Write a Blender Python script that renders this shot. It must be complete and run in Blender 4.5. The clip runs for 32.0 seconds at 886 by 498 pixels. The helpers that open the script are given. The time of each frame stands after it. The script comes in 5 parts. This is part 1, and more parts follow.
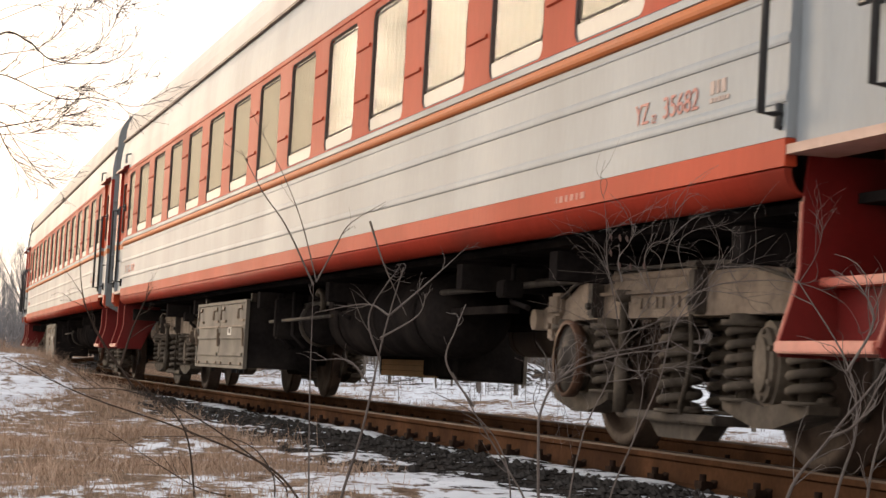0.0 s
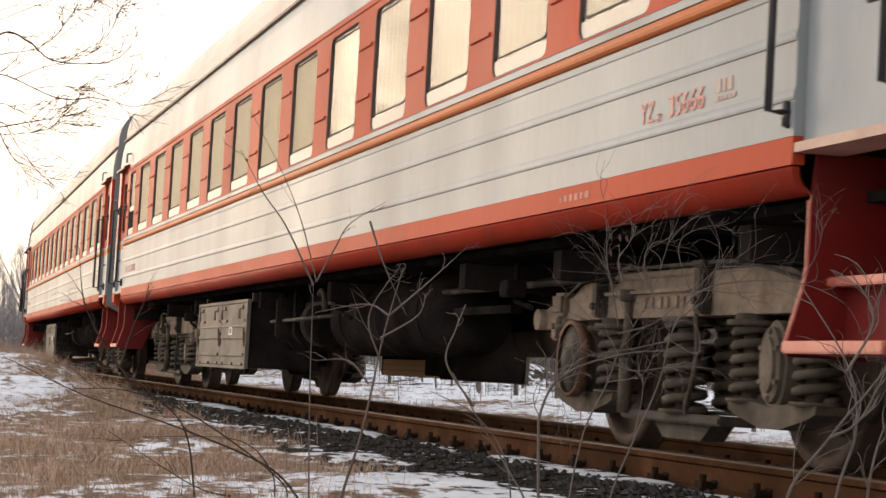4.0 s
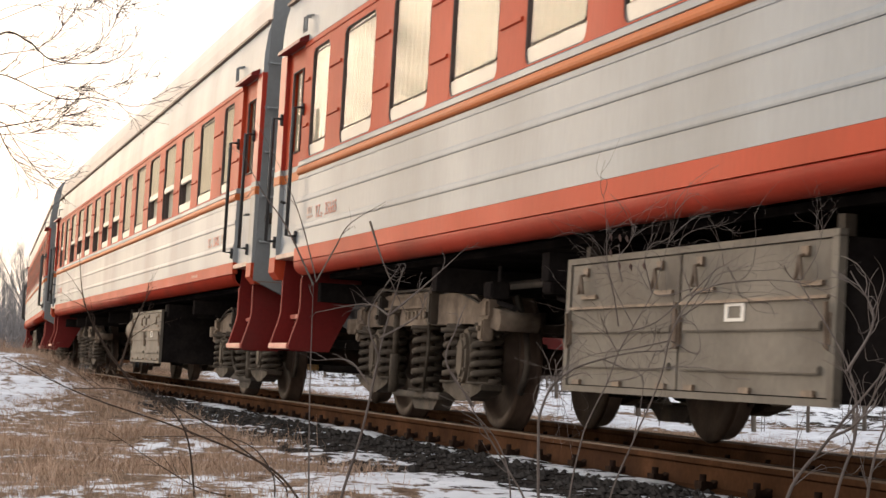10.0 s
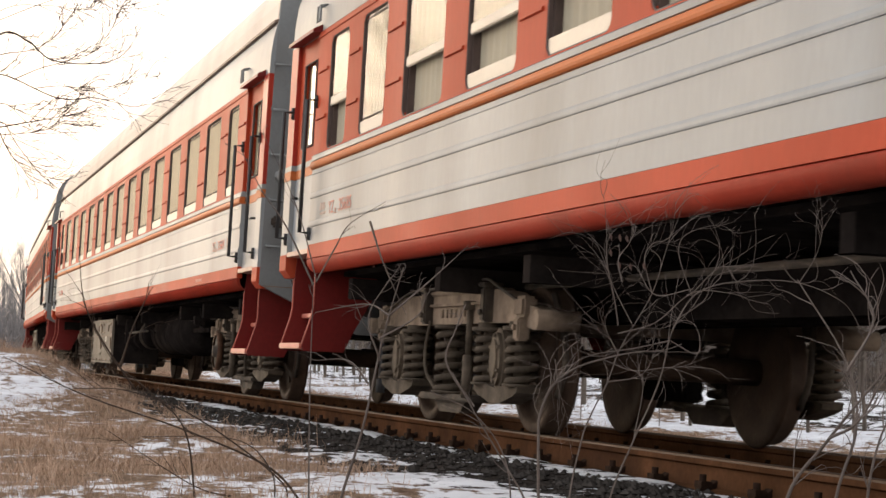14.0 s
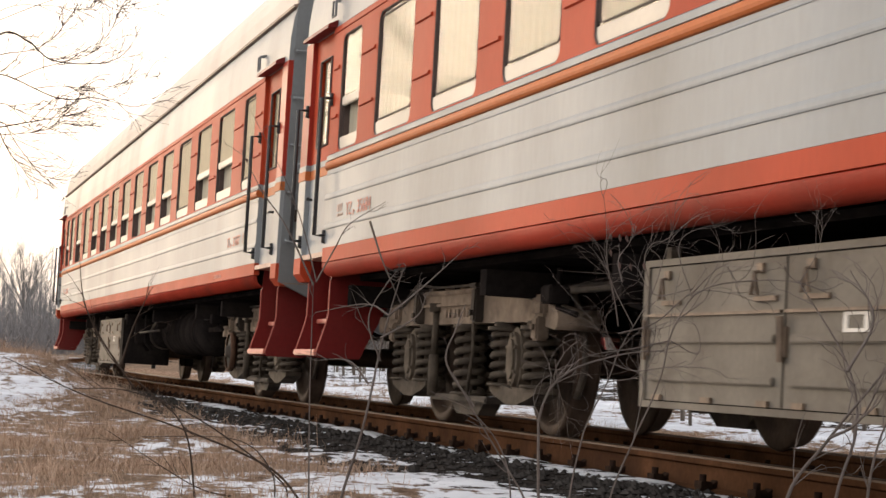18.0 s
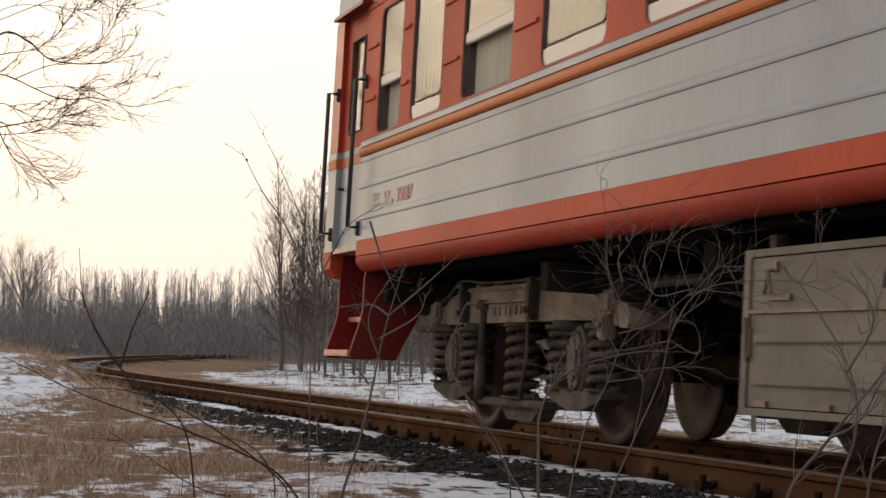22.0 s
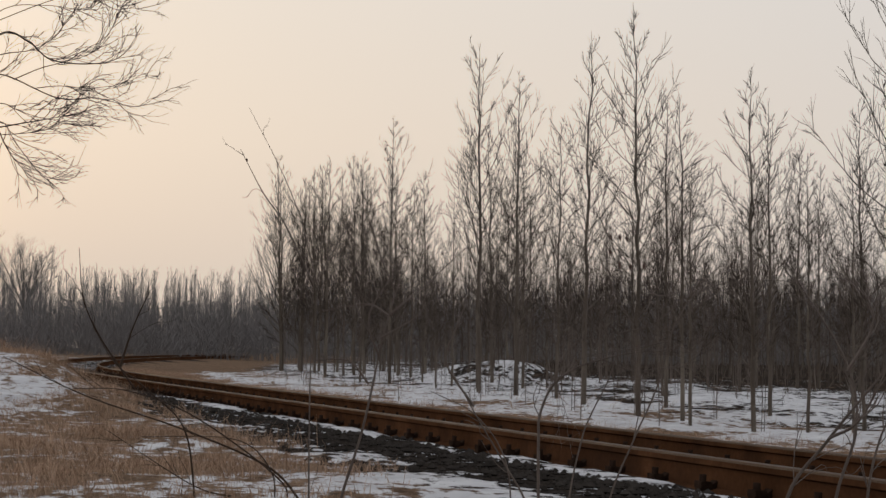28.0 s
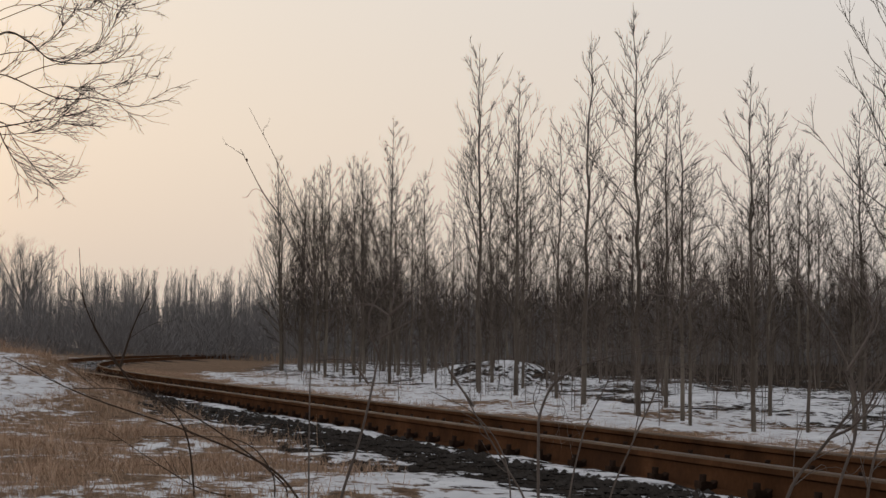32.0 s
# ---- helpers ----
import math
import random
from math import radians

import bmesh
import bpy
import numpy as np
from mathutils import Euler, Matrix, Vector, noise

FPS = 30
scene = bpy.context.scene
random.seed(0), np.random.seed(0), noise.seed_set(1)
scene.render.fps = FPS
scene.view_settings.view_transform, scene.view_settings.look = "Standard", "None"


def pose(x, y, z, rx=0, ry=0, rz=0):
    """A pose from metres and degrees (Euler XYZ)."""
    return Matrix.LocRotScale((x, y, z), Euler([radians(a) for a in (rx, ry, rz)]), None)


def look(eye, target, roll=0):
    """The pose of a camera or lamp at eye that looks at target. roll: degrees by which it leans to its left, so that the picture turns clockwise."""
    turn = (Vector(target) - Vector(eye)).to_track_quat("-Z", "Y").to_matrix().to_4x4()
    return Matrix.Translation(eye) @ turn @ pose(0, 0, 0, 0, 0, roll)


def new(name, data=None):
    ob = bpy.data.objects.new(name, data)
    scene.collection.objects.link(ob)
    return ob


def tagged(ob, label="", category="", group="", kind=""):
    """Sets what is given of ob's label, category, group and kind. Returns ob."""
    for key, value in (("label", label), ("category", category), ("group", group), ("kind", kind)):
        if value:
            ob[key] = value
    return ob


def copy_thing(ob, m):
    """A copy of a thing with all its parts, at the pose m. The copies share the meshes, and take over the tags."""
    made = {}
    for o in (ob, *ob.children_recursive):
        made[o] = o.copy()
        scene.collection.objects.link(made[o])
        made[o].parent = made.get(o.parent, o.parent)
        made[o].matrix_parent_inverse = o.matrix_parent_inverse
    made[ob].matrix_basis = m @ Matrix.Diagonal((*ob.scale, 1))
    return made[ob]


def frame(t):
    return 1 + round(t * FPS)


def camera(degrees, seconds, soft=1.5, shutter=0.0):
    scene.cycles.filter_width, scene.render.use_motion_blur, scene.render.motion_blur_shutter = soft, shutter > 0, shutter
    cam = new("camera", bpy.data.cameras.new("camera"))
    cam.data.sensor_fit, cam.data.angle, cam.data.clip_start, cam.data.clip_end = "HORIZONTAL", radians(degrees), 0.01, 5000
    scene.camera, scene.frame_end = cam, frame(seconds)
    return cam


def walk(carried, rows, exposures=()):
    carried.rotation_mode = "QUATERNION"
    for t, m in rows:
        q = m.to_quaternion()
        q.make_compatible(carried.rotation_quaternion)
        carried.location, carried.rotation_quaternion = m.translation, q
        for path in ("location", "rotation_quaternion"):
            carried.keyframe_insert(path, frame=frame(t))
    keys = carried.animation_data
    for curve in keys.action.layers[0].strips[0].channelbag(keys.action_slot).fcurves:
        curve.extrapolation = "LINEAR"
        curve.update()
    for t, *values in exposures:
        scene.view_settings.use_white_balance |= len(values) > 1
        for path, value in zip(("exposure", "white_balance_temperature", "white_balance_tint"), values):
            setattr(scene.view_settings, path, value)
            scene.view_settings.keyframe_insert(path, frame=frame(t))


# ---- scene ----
# One camera on a tripod beside a single track, 0.57 m above the rail heads.
EYE = (0.0, -4.832, 0.566)
PSI, TILT = radians(73.97), radians(2.774)
cam = camera(24.38, 32.0, soft=1.5, shutter=0.14)
AIM = (EYE[0] - math.sin(PSI) * math.cos(TILT), EYE[1] + math.cos(PSI) * math.cos(TILT), EYE[2] + math.sin(TILT))
VIEW = look(EYE, AIM, 0.404)
walk(cam, [(0.0, VIEW), (32.0, VIEW)],
     exposures=[(0.0, 0.78), (19.6, 0.78), (20.6, 0.62), (21.3, 0.38), (22.0, 0.04), (22.5, -0.24), (23.0, -0.42), (23.6, -0.55), (24.4, -0.62), (32.0, -0.62)])

# ---- world and sun: hazy low winter sun ----
world = bpy.data.worlds.new("hazy_winter_sky")
scene.world = world
world.use_nodes = True
SUN_AZ, SUN_EL = radians(199), radians(9)      # azimuth counted from +x towards +y


def sky():
    nt = world.node_tree
    nt.nodes.clear()
    N, L = nt.nodes.new, nt.links.new
    out, bg = N("ShaderNodeOutputWorld"), N("ShaderNodeBackground")
    tc, sep = N("ShaderNodeTexCoord"), N("ShaderNodeSeparateXYZ")
    L(tc.outputs["Generated"], sep.inputs[0])
    nish = N("ShaderNodeTexSky")
    nish.sky_type, nish.sun_disc = "NISHITA", False
    nish.sun_elevation, nish.sun_rotation = SUN_EL, radians(90) - SUN_AZ
    nish.dust_density, nish.air_density, nish.altitude = 6.0, 1.5, 100
    # haze: warm low down, pale grey above, warmer towards the sun
    ramp = N("ShaderNodeValToRGB")
    e = ramp.color_ramp.elements
    e[0].position, e[0].color = 0.0, (0.73, 0.63, 0.54, 1)
    e[1].position, e[1].color = 1.0, (0.66, 0.67, 0.70, 1)
    k = ramp.color_ramp.elements.new(0.10)
    k.color = (0.83, 0.735, 0.64, 1)
    k = ramp.color_ramp.elements.new(0.24)
    k.color = (0.82, 0.78, 0.74, 1)
    L(sep.outputs["Z"], ramp.inputs[0])
    dot = N("ShaderNodeVectorMath")
    dot.operation = "DOT_PRODUCT"
    dot.inputs[1].default_value = (math.cos(SUN_AZ), math.sin(SUN_AZ), 0.15)
    L(tc.outputs["Generated"], dot.inputs[0])
    side = N("ShaderNodeMapRange")
    side.inputs["From Min"].default_value, side.inputs["From Max"].default_value = -1.0, 1.0
    L(dot.outputs["Value"], side.inputs["Value"])
    tint = N("ShaderNodeValToRGB")
    t = tint.color_ramp.elements
    t[0].position, t[0].color = 0.4, (0.84, 0.84, 0.86, 1)
    t[1].position, t[1].color = 1.0, (1.30, 1.17, 1.04, 1)
    k = tint.color_ramp.elements.new(0.83)
    k.color = (0.885, 0.92, 0.985, 1)
    k = tint.color_ramp.elements.new(0.96)
    k.color = (1.02, 1.0, 0.98, 1)
    L(side.outputs[0], tint.inputs[0])
    mul, mix = N("ShaderNodeMixRGB"), N("ShaderNodeMixRGB")
    mul.blend_type, mul.inputs[0].default_value = "MULTIPLY", 1.0
    L(ramp.outputs[0], mul.inputs[1])
    L(tint.outputs[0], mul.inputs[2])
    dim = N("ShaderNodeVectorMath")
    dim.operation = "SCALE"
    dim.inputs["Scale"].default_value = 0.10
    L(nish.outputs[0], dim.inputs[0])
    mix.inputs[0].default_value = 0.88
    L(dim.outputs[0], mix.inputs[1])
    L(mul.outputs[0], mix.inputs[2])
    L(mix.outputs[0], bg.inputs[0])
    bg.inputs[1].default_value = 1.56
    L(bg.outputs[0], out.inputs[0])


sky()
sun = new("sun", bpy.data.lights.new("sun", "SUN"))
sun.data.energy, sun.data.angle, sun.data.color = 0.45, radians(16), (1.0, 0.80, 0.60)
sun.matrix_world = look((0, 0, 30), (-math.cos(SUN_AZ) * math.cos(SUN_EL), -math.sin(SUN_AZ) * math.cos(SUN_EL), 30 - math.sin(SUN_EL)))


# ---- materials ----
def material(name, colour, rough=0.6, metal=0.0, vary=0.25, scale=3.0, dirt=None, dirt_amount=0.4, dirt_scale=1.2,
             bump=0.15, bump_scale=40.0, stretch=(1, 1, 1), spec=0.5, fine=30.0):
    """A surface with broad staining, fine grain and relief."""
    m = bpy.data.materials.new(name)
    m.use_nodes = True
    nt = m.node_tree
    N, L = nt.nodes.new, nt.links.new
    b = nt.nodes["Principled BSDF"]
    b.inputs["Roughness"].default_value, b.inputs["Metallic"].default_value = rough, metal
    b.inputs["Specular IOR Level"].default_value = spec
    tc, mp, info = N("ShaderNodeTexCoord"), N("ShaderNodeMapping"), N("ShaderNodeObjectInfo")
    mp.inputs["Scale"].default_value = stretch
    sh = N("ShaderNodeVectorMath")
    sh.operation = "ADD"
    rnd = N("ShaderNodeMath")
    rnd.operation, rnd.inputs[1].default_value = "MULTIPLY", 37.0
    L(info.outputs["Random"], rnd.inputs[0])
    L(tc.outputs["Object"], sh.inputs[0])
    L(rnd.outputs[0], sh.inputs[1])
    L(sh.outputs[0], mp.inputs[0])
    n1, n2, n3 = N("ShaderNodeTexNoise"), N("ShaderNodeTexNoise"), N("ShaderNodeTexNoise")
    for n, s, d in ((n1, scale, 4), (n2, fine, 3), (n3, dirt_scale, 6)):
        n.inputs["Scale"].default_value, n.inputs["Detail"].default_value = s, d
        L(mp.outputs[0], n.inputs["Vector"])
    c1 = N("ShaderNodeMixRGB")
    c1.inputs[1].default_value = (*[c * (1 - vary) for c in colour], 1)
    c1.inputs[2].default_value = (*[min(1, c * (1 + vary)) for c in colour], 1)
    r1 = N("ShaderNodeMapRange")
    r1.inputs["From Min"].default_value, r1.inputs["From Max"].default_value = 0.3, 0.7
    L(n1.outputs[0], r1.inputs["Value"])
    L(r1.outputs[0], c1.inputs[0])
    c2 = N("ShaderNodeMixRGB")
    c2.blend_type, c2.inputs[0].default_value = "OVERLAY", vary
    L(c1.outputs[0], c2.inputs[1])
    L(n2.outputs[0], c2.inputs[2])
    last = c2
    if dirt:
        r3 = N("ShaderNodeMapRange")
        r3.inputs["From Min"].default_value, r3.inputs["From Max"].default_value = 0.48, 0.75
        r3.inputs["To Max"].default_value = dirt_amount
        L(n3.outputs[0], r3.inputs["Value"])
        c3 = N("ShaderNodeMixRGB")
        c3.inputs[2].default_value = (*dirt, 1)
        L(r3.outputs[0], c3.inputs[0])
        L(last.outputs[0], c3.inputs[1])
        last = c3
    L(last.outputs[0], b.inputs["Base Color"])
    rr = N("ShaderNodeMapRange")
    rr.inputs["To Min"].default_value, rr.inputs["To Max"].default_value = max(0.02, rough - 0.12), min(1, rough + 0.12)
    L(n3.outputs[0], rr.inputs["Value"])
    L(rr.outputs[0], b.inputs["Roughness"])
    if bump:
        bp, nb = N("ShaderNodeBump"), N("ShaderNodeTexNoise")
        nb.inputs["Scale"].default_value, nb.inputs["Detail"].default_value = bump_scale, 4
        L(mp.outputs[0], nb.inputs["Vector"])
        bp.inputs["Strength"].default_value, bp.inputs["Distance"].default_value = bump, 0.01
        L(nb.outputs[0], bp.inputs["Height"])
        L(bp.outputs[0], b.inputs["Normal"])
    return m


def island_material(name, dark, pale, scale):
    """Stems and blades that differ from one to the next, with broad drifts of tone."""
    m = bpy.data.materials.new(name)
    m.use_nodes = True
    nt = m.node_tree
    N, L = nt.nodes.new, nt.links.new
    b = nt.nodes["Principled BSDF"]
    b.inputs["Roughness"].default_value, b.inputs["Specular IOR Level"].default_value = 0.85, 0.0
    geo, tc, n, mix = N("ShaderNodeNewGeometry"), N("ShaderNodeTexCoord"), N("ShaderNodeTexNoise"), N("ShaderNodeMixRGB")
    n.inputs["Scale"].default_value, n.inputs["Detail"].default_value = scale, 5
    L(tc.outputs["Object"], n.inputs["Vector"])
    add = N("ShaderNodeMath")
    add.operation = "MULTIPLY_ADD"
    add.inputs[1].default_value = 0.6
    L(geo.outputs["Random Per Island"], add.inputs[0])
    r = N("ShaderNodeMapRange")
    r.inputs["From Min"].default_value, r.inputs["From Max"].default_value, r.inputs["To Max"].default_value = 0.3, 0.7, 0.4
    L(n.outputs[0], r.inputs["Value"])
    L(r.outputs[0], add.inputs[2])
    mix.inputs[1].default_value, mix.inputs[2].default_value = (*dark, 1), (*pale, 1)
    L(add.outputs[0], mix.inputs[0])
    L(mix.outputs[0], b.inputs["Base Color"])
    return m


GREY_PAINT = material("pale_grey_paint", (0.254, 0.272, 0.281), 0.44, 0, 0.10, 0.7, (0.205, 0.18, 0.145), 0.45, 0.9, 0.06, 6.0, (1, 1, 0.25), spec=0.055)
ORANGE_PAINT = material("faded_orange_red_paint", (0.385, 0.053, 0.0225), 0.52, 0, 0.14, 0.9, (0.31, 0.080, 0.043), 0.45, 1.1, 0.06, 6.0, (1, 1, 0.3), spec=0.025)
# Deeper red for the rounded edge, with the underside's shade in the colour.
SKIRT_SHADE_RED = material("shaded_deep_red_skirt_paint", (0.255, 0.031, 0.017), 0.6, 0, 0.14, 0.9, (0.13, 0.035, 0.024), 0.55, 1.3, 0.06, 6.0, (1, 1, 0.3), spec=0.02)
CORNER_RED = material("bright_red_corner_paint", (0.33, 0.036, 0.022), 0.45, 0, 0.12, 1.2, (0.22, 0.04, 0.03), 0.4, 1.5, 0.06, 8.0, spec=0.07)
STRIPE_PAINT = material("ochre_orange_stripe_paint", (0.43, 0.120, 0.036), 0.5, 0, 0.14, 1.5, (0.33, 0.14, 0.065), 0.5, 1.5, 0.05, 8.0, spec=0.04)
RED_PAINT = material("dark_red_step_paint", (0.135, 0.0105, 0.009), 0.5, 0, 0.2, 2.0, (0.06, 0.02, 0.015), 0.5, 2.0, 0.1, 20.0, spec=0.2)
TREAD_PAINT = material("worn_pink_tread_edge", (0.40, 0.10, 0.065), 0.55, 0, 0.15, 4.0, (0.3, 0.1, 0.07), 0.4, 5.0)
THRESHOLD = material("worn_pale_threshold", (0.38, 0.235, 0.18), 0.6, 0, 0.15, 4.0, (0.25, 0.14, 0.10), 0.5, 5.0)
END_GREY = material("blue_grey_end_wall_paint", (0.19, 0.20, 0.203), 0.5, 0, 0.12, 1.5, (0.12, 0.11, 0.10), 0.5, 1.2, 0.08, 12.0, spec=0.25)
ROOF_PAINT = material("dusty_beige_roof_paint", (0.74, 0.64, 0.54), 0.7, 0, 0.08, 1.0, (0.56, 0.46, 0.38), 0.4, 0.8, spec=0.05)
GUTTER = material("dark_gutter_paint", (0.19, 0.12, 0.085), 0.6, 0, 0.2, 4.0)
# Matt, near-black base for the underframe and the gear below it.
BLACK_STEEL = material("near_black_steel", (0.017, 0.0145, 0.0138), 0.95, 0.0, 0.4, 3.0, (0.030, 0.024, 0.020), 0.5, 3.0, 0.3, 25.0, spec=0.0)
RAIL_BLACK = material("black_handrail_paint", (0.025, 0.024, 0.024), 0.4, 0.2, 0.2, 8.0)
BOGIE_TAN = material("dust_caked_bogie_steel", (0.19, 0.146, 0.110), 0.85, 0, 0.3, 4.0, (0.075, 0.056, 0.042), 0.7, 6.0, 0.4, 30.0, spec=0.1)
BOGIE_DARK = material("greasy_dark_bogie_steel", (0.045, 0.037, 0.031), 0.8, 0.0, 0.3, 5.0, (0.12, 0.095, 0.07), 0.6, 5.0, 0.4, 30.0, spec=0.15)
SPRING_STEEL = material("dusty_grey_spring_steel", (0.075, 0.060, 0.046), 0.85, 0.0, 0.4, 6.0, (0.045, 0.036, 0.028), 0.8, 8.0, 0.3, 30.0, spec=0.12)
WHEEL_STEEL = material("rusty_wheel_steel", (0.058, 0.038, 0.027), 0.75, 0.0, 0.3, 4.0, (0.03, 0.02, 0.015), 0.6, 5.0, 0.3, 30.0, spec=0.15)
BOX_TAN = material("sand_coloured_box_paint", (0.132, 0.114, 0.092), 0.7, 0, 0.2, 2.0, (0.08, 0.063, 0.048), 0.7, 2.2, 0.12, 25.0, spec=0.15)
BOX_HARDWARE = material("rusty_box_hardware", (0.13, 0.09, 0.06), 0.65, 0.3, 0.3, 12.0)
TANK_TAN = material("dusty_brown_tank_paint", (0.085, 0.064, 0.050), 0.65, 0, 0.15, 2.0, (0.10, 0.07, 0.05), 0.5, 3.0, spec=0.2)
WOOD_BEAM = material("weathered_yellow_brown_timber", (0.42, 0.22, 0.07), 0.75, 0, 0.25, 5.0, (0.15, 0.08, 0.04), 0.5, 5.0)
CURTAIN = material("cream_curtain_cloth", (0.34, 0.305, 0.225), 0.85, 0, 0.10, 3.0, (0.5, 0.42, 0.3), 0.4, 2.0, 0.3, 8.0, (3, 1, 0.4))
SASH_PAINT = material("off_white_sash_paint", (0.33, 0.30, 0.255), 0.5, 0, 0.08, 3.0, (0.4, 0.33, 0.25), 0.3, 3.0)
RUBBER = material("worn_dark_window_gasket", (0.075, 0.050, 0.042), 0.7, 0, 0.2, 10.0)
# Dark brown that carries the shade inside the coaches.
INSIDE = material("dark_brown_interior_shade", (0.045, 0.036, 0.028), 0.8, 0, 0.2, 2.0)
BELLOWS = material("dark_gangway_rubber", (0.03, 0.03, 0.032), 0.8, 0, 0.2, 4.0)
LETTER_RED = material("faded_red_lettering", (0.42, 0.135, 0.10), 0.6, 0, 0.15, 8.0)
LETTER_FAINT = material("rubbed_out_red_lettering", (0.30, 0.215, 0.185), 0.6, 0, 0.15, 8.0)
LETTER_CHALK = material("chalky_pink_lettering", (0.42, 0.16, 0.115), 0.7, 0, 0.2, 12.0)
AXLE_BOX_DUST = material("dusty_grey_brown_axle_box", (0.115, 0.092, 0.070), 0.85, 0.0, 0.3, 6.0, (0.055, 0.044, 0.034), 0.7, 7.0, 0.3, 30.0, spec=0.1)
PULLEY_RUST = material("rusty_pulley_iron", (0.10, 0.052, 0.032), 0.75, 0.1, 0.3, 5.0, (0.03, 0.02, 0.015), 0.7, 6.0, 0.2, 30.0, spec=0.15)
MARK_WHITE = material("white_stencil_paint", (0.55, 0.52, 0.47), 0.6, 0, 0.08, 8.0)
RAIL_RUST = material("orange_brown_rail_rust", (0.080, 0.039, 0.0205), 0.85, 0.0, 0.3, 2.0, (0.030, 0.017, 0.012), 0.75, 2.6, 0.25, 40.0, spec=0.0)
RAIL_HEAD = material("worn_rail_head_steel", (0.058, 0.036, 0.024), 0.6, 0.1, 0.15, 3.0, (0.085, 0.046, 0.026), 0.5, 4.0, spec=0.08)
CLIP_IRON = material("dark_rail_clip_iron", (0.030, 0.019, 0.014), 0.8, 0.1, 0.3, 20.0, spec=0.0)
SLEEPER_WOOD = material("tarred_sleeper_timber", (0.075, 0.055, 0.042), 0.85, 0, 0.3, 4.0, (0.15, 0.12, 0.09), 0.5, 4.0, 0.5, 20.0, (1, 0.2, 1), spec=0.0)
STONE = material("dark_cinder_stone", (0.037, 0.033, 0.030), 0.85, 0, 0.4, 6.0, (0.06, 0.052, 0.046), 0.4, 4.0, spec=0.0)
DRY_GRASS = island_material("dry_straw_grass", (0.20, 0.132, 0.092), (0.52, 0.37, 0.265), 0.6)
BARK = material("grey_brown_poplar_bark", (0.10, 0.083, 0.070), 0.85, 0, 0.3, 2.0, (0.26, 0.23, 0.19), 0.6, 2.2, 0.4, 30.0, (1, 1, 0.3), spec=0.1)
BRANCH = material("dark_brown_branches", (0.05, 0.036, 0.028), 0.85, 0, 0.2, 1.5, None, 0, 1, 0, spec=0.05)
# Brown stems that vary at random; the pale tone has haze mixed in.
UNDERWOOD = island_material("hazy_brown_underwood_twigs", (0.052, 0.041, 0.036), (0.225, 0.19, 0.168), 0.5)
TWIG = material("brown_bare_twigs", (0.050, 0.039, 0.033), 0.8, 0, 0.25, 1.5, None, 0, 1, 0, spec=0.1)
# Lifted to a pale bluish grey: distance haze painted into the twigs.
FAR_HAZE_TWIG = island_material("haze_grey_far_twigs", (0.135, 0.130, 0.133), (0.235, 0.228, 0.230), 0.2)
SHRUB_BARK = material("pale_grey_shrub_bark", (0.115, 0.095, 0.084), 0.75, 0, 0.25, 6.0, (0.075, 0.054, 0.043), 0.5, 8.0, 0.2, 60.0, spec=0.15)
LEAF = material("withered_brown_leaf", (0.06, 0.03, 0.022), 0.8, 0, 0.3, 20.0)


def glass_material():
    m = bpy.data.materials.new("dusty_window_glass")
    m.use_nodes = True
    nt = m.node_tree
    N, L = nt.nodes.new, nt.links.new
    out = nt.nodes["Material Output"]
    nt.nodes.remove(nt.nodes["Principled BSDF"])
    clear, gloss, mix, fres = N("ShaderNodeBsdfTransparent"), N("ShaderNodeBsdfGlossy"), N("ShaderNodeMixShader"), N("ShaderNodeFresnel")
    clear.inputs[0].default_value = (0.80, 0.80, 0.76, 1)
    gloss.inputs["Roughness"].default_value = 0.05
    fres.inputs["IOR"].default_value = 1.22
    tc, n, bp = N("ShaderNodeTexCoord"), N("ShaderNodeTexNoise"), N("ShaderNodeBump")
    n.inputs["Scale"].default_value = 2.5
    bp.inputs["Strength"].default_value, bp.inputs["Distance"].default_value = 0.10, 0.02
    L(tc.outputs["Object"], n.inputs["Vector"])
    L(n.outputs[0], bp.inputs["Height"])
    L(bp.outputs[0], gloss.inputs["Normal"])
    weak = N("ShaderNodeMath")
    weak.operation, weak.inputs[1].default_value = "MULTIPLY", 0.35
    L(fres.outputs[0], weak.inputs[0])
    L(weak.outputs[0], mix.inputs[0])
    L(clear.outputs[0], mix.inputs[1])
    L(gloss.outputs[0], mix.inputs[2])
    L(mix.outputs[0], out.inputs[0])
    return m


GLASS = glass_material()


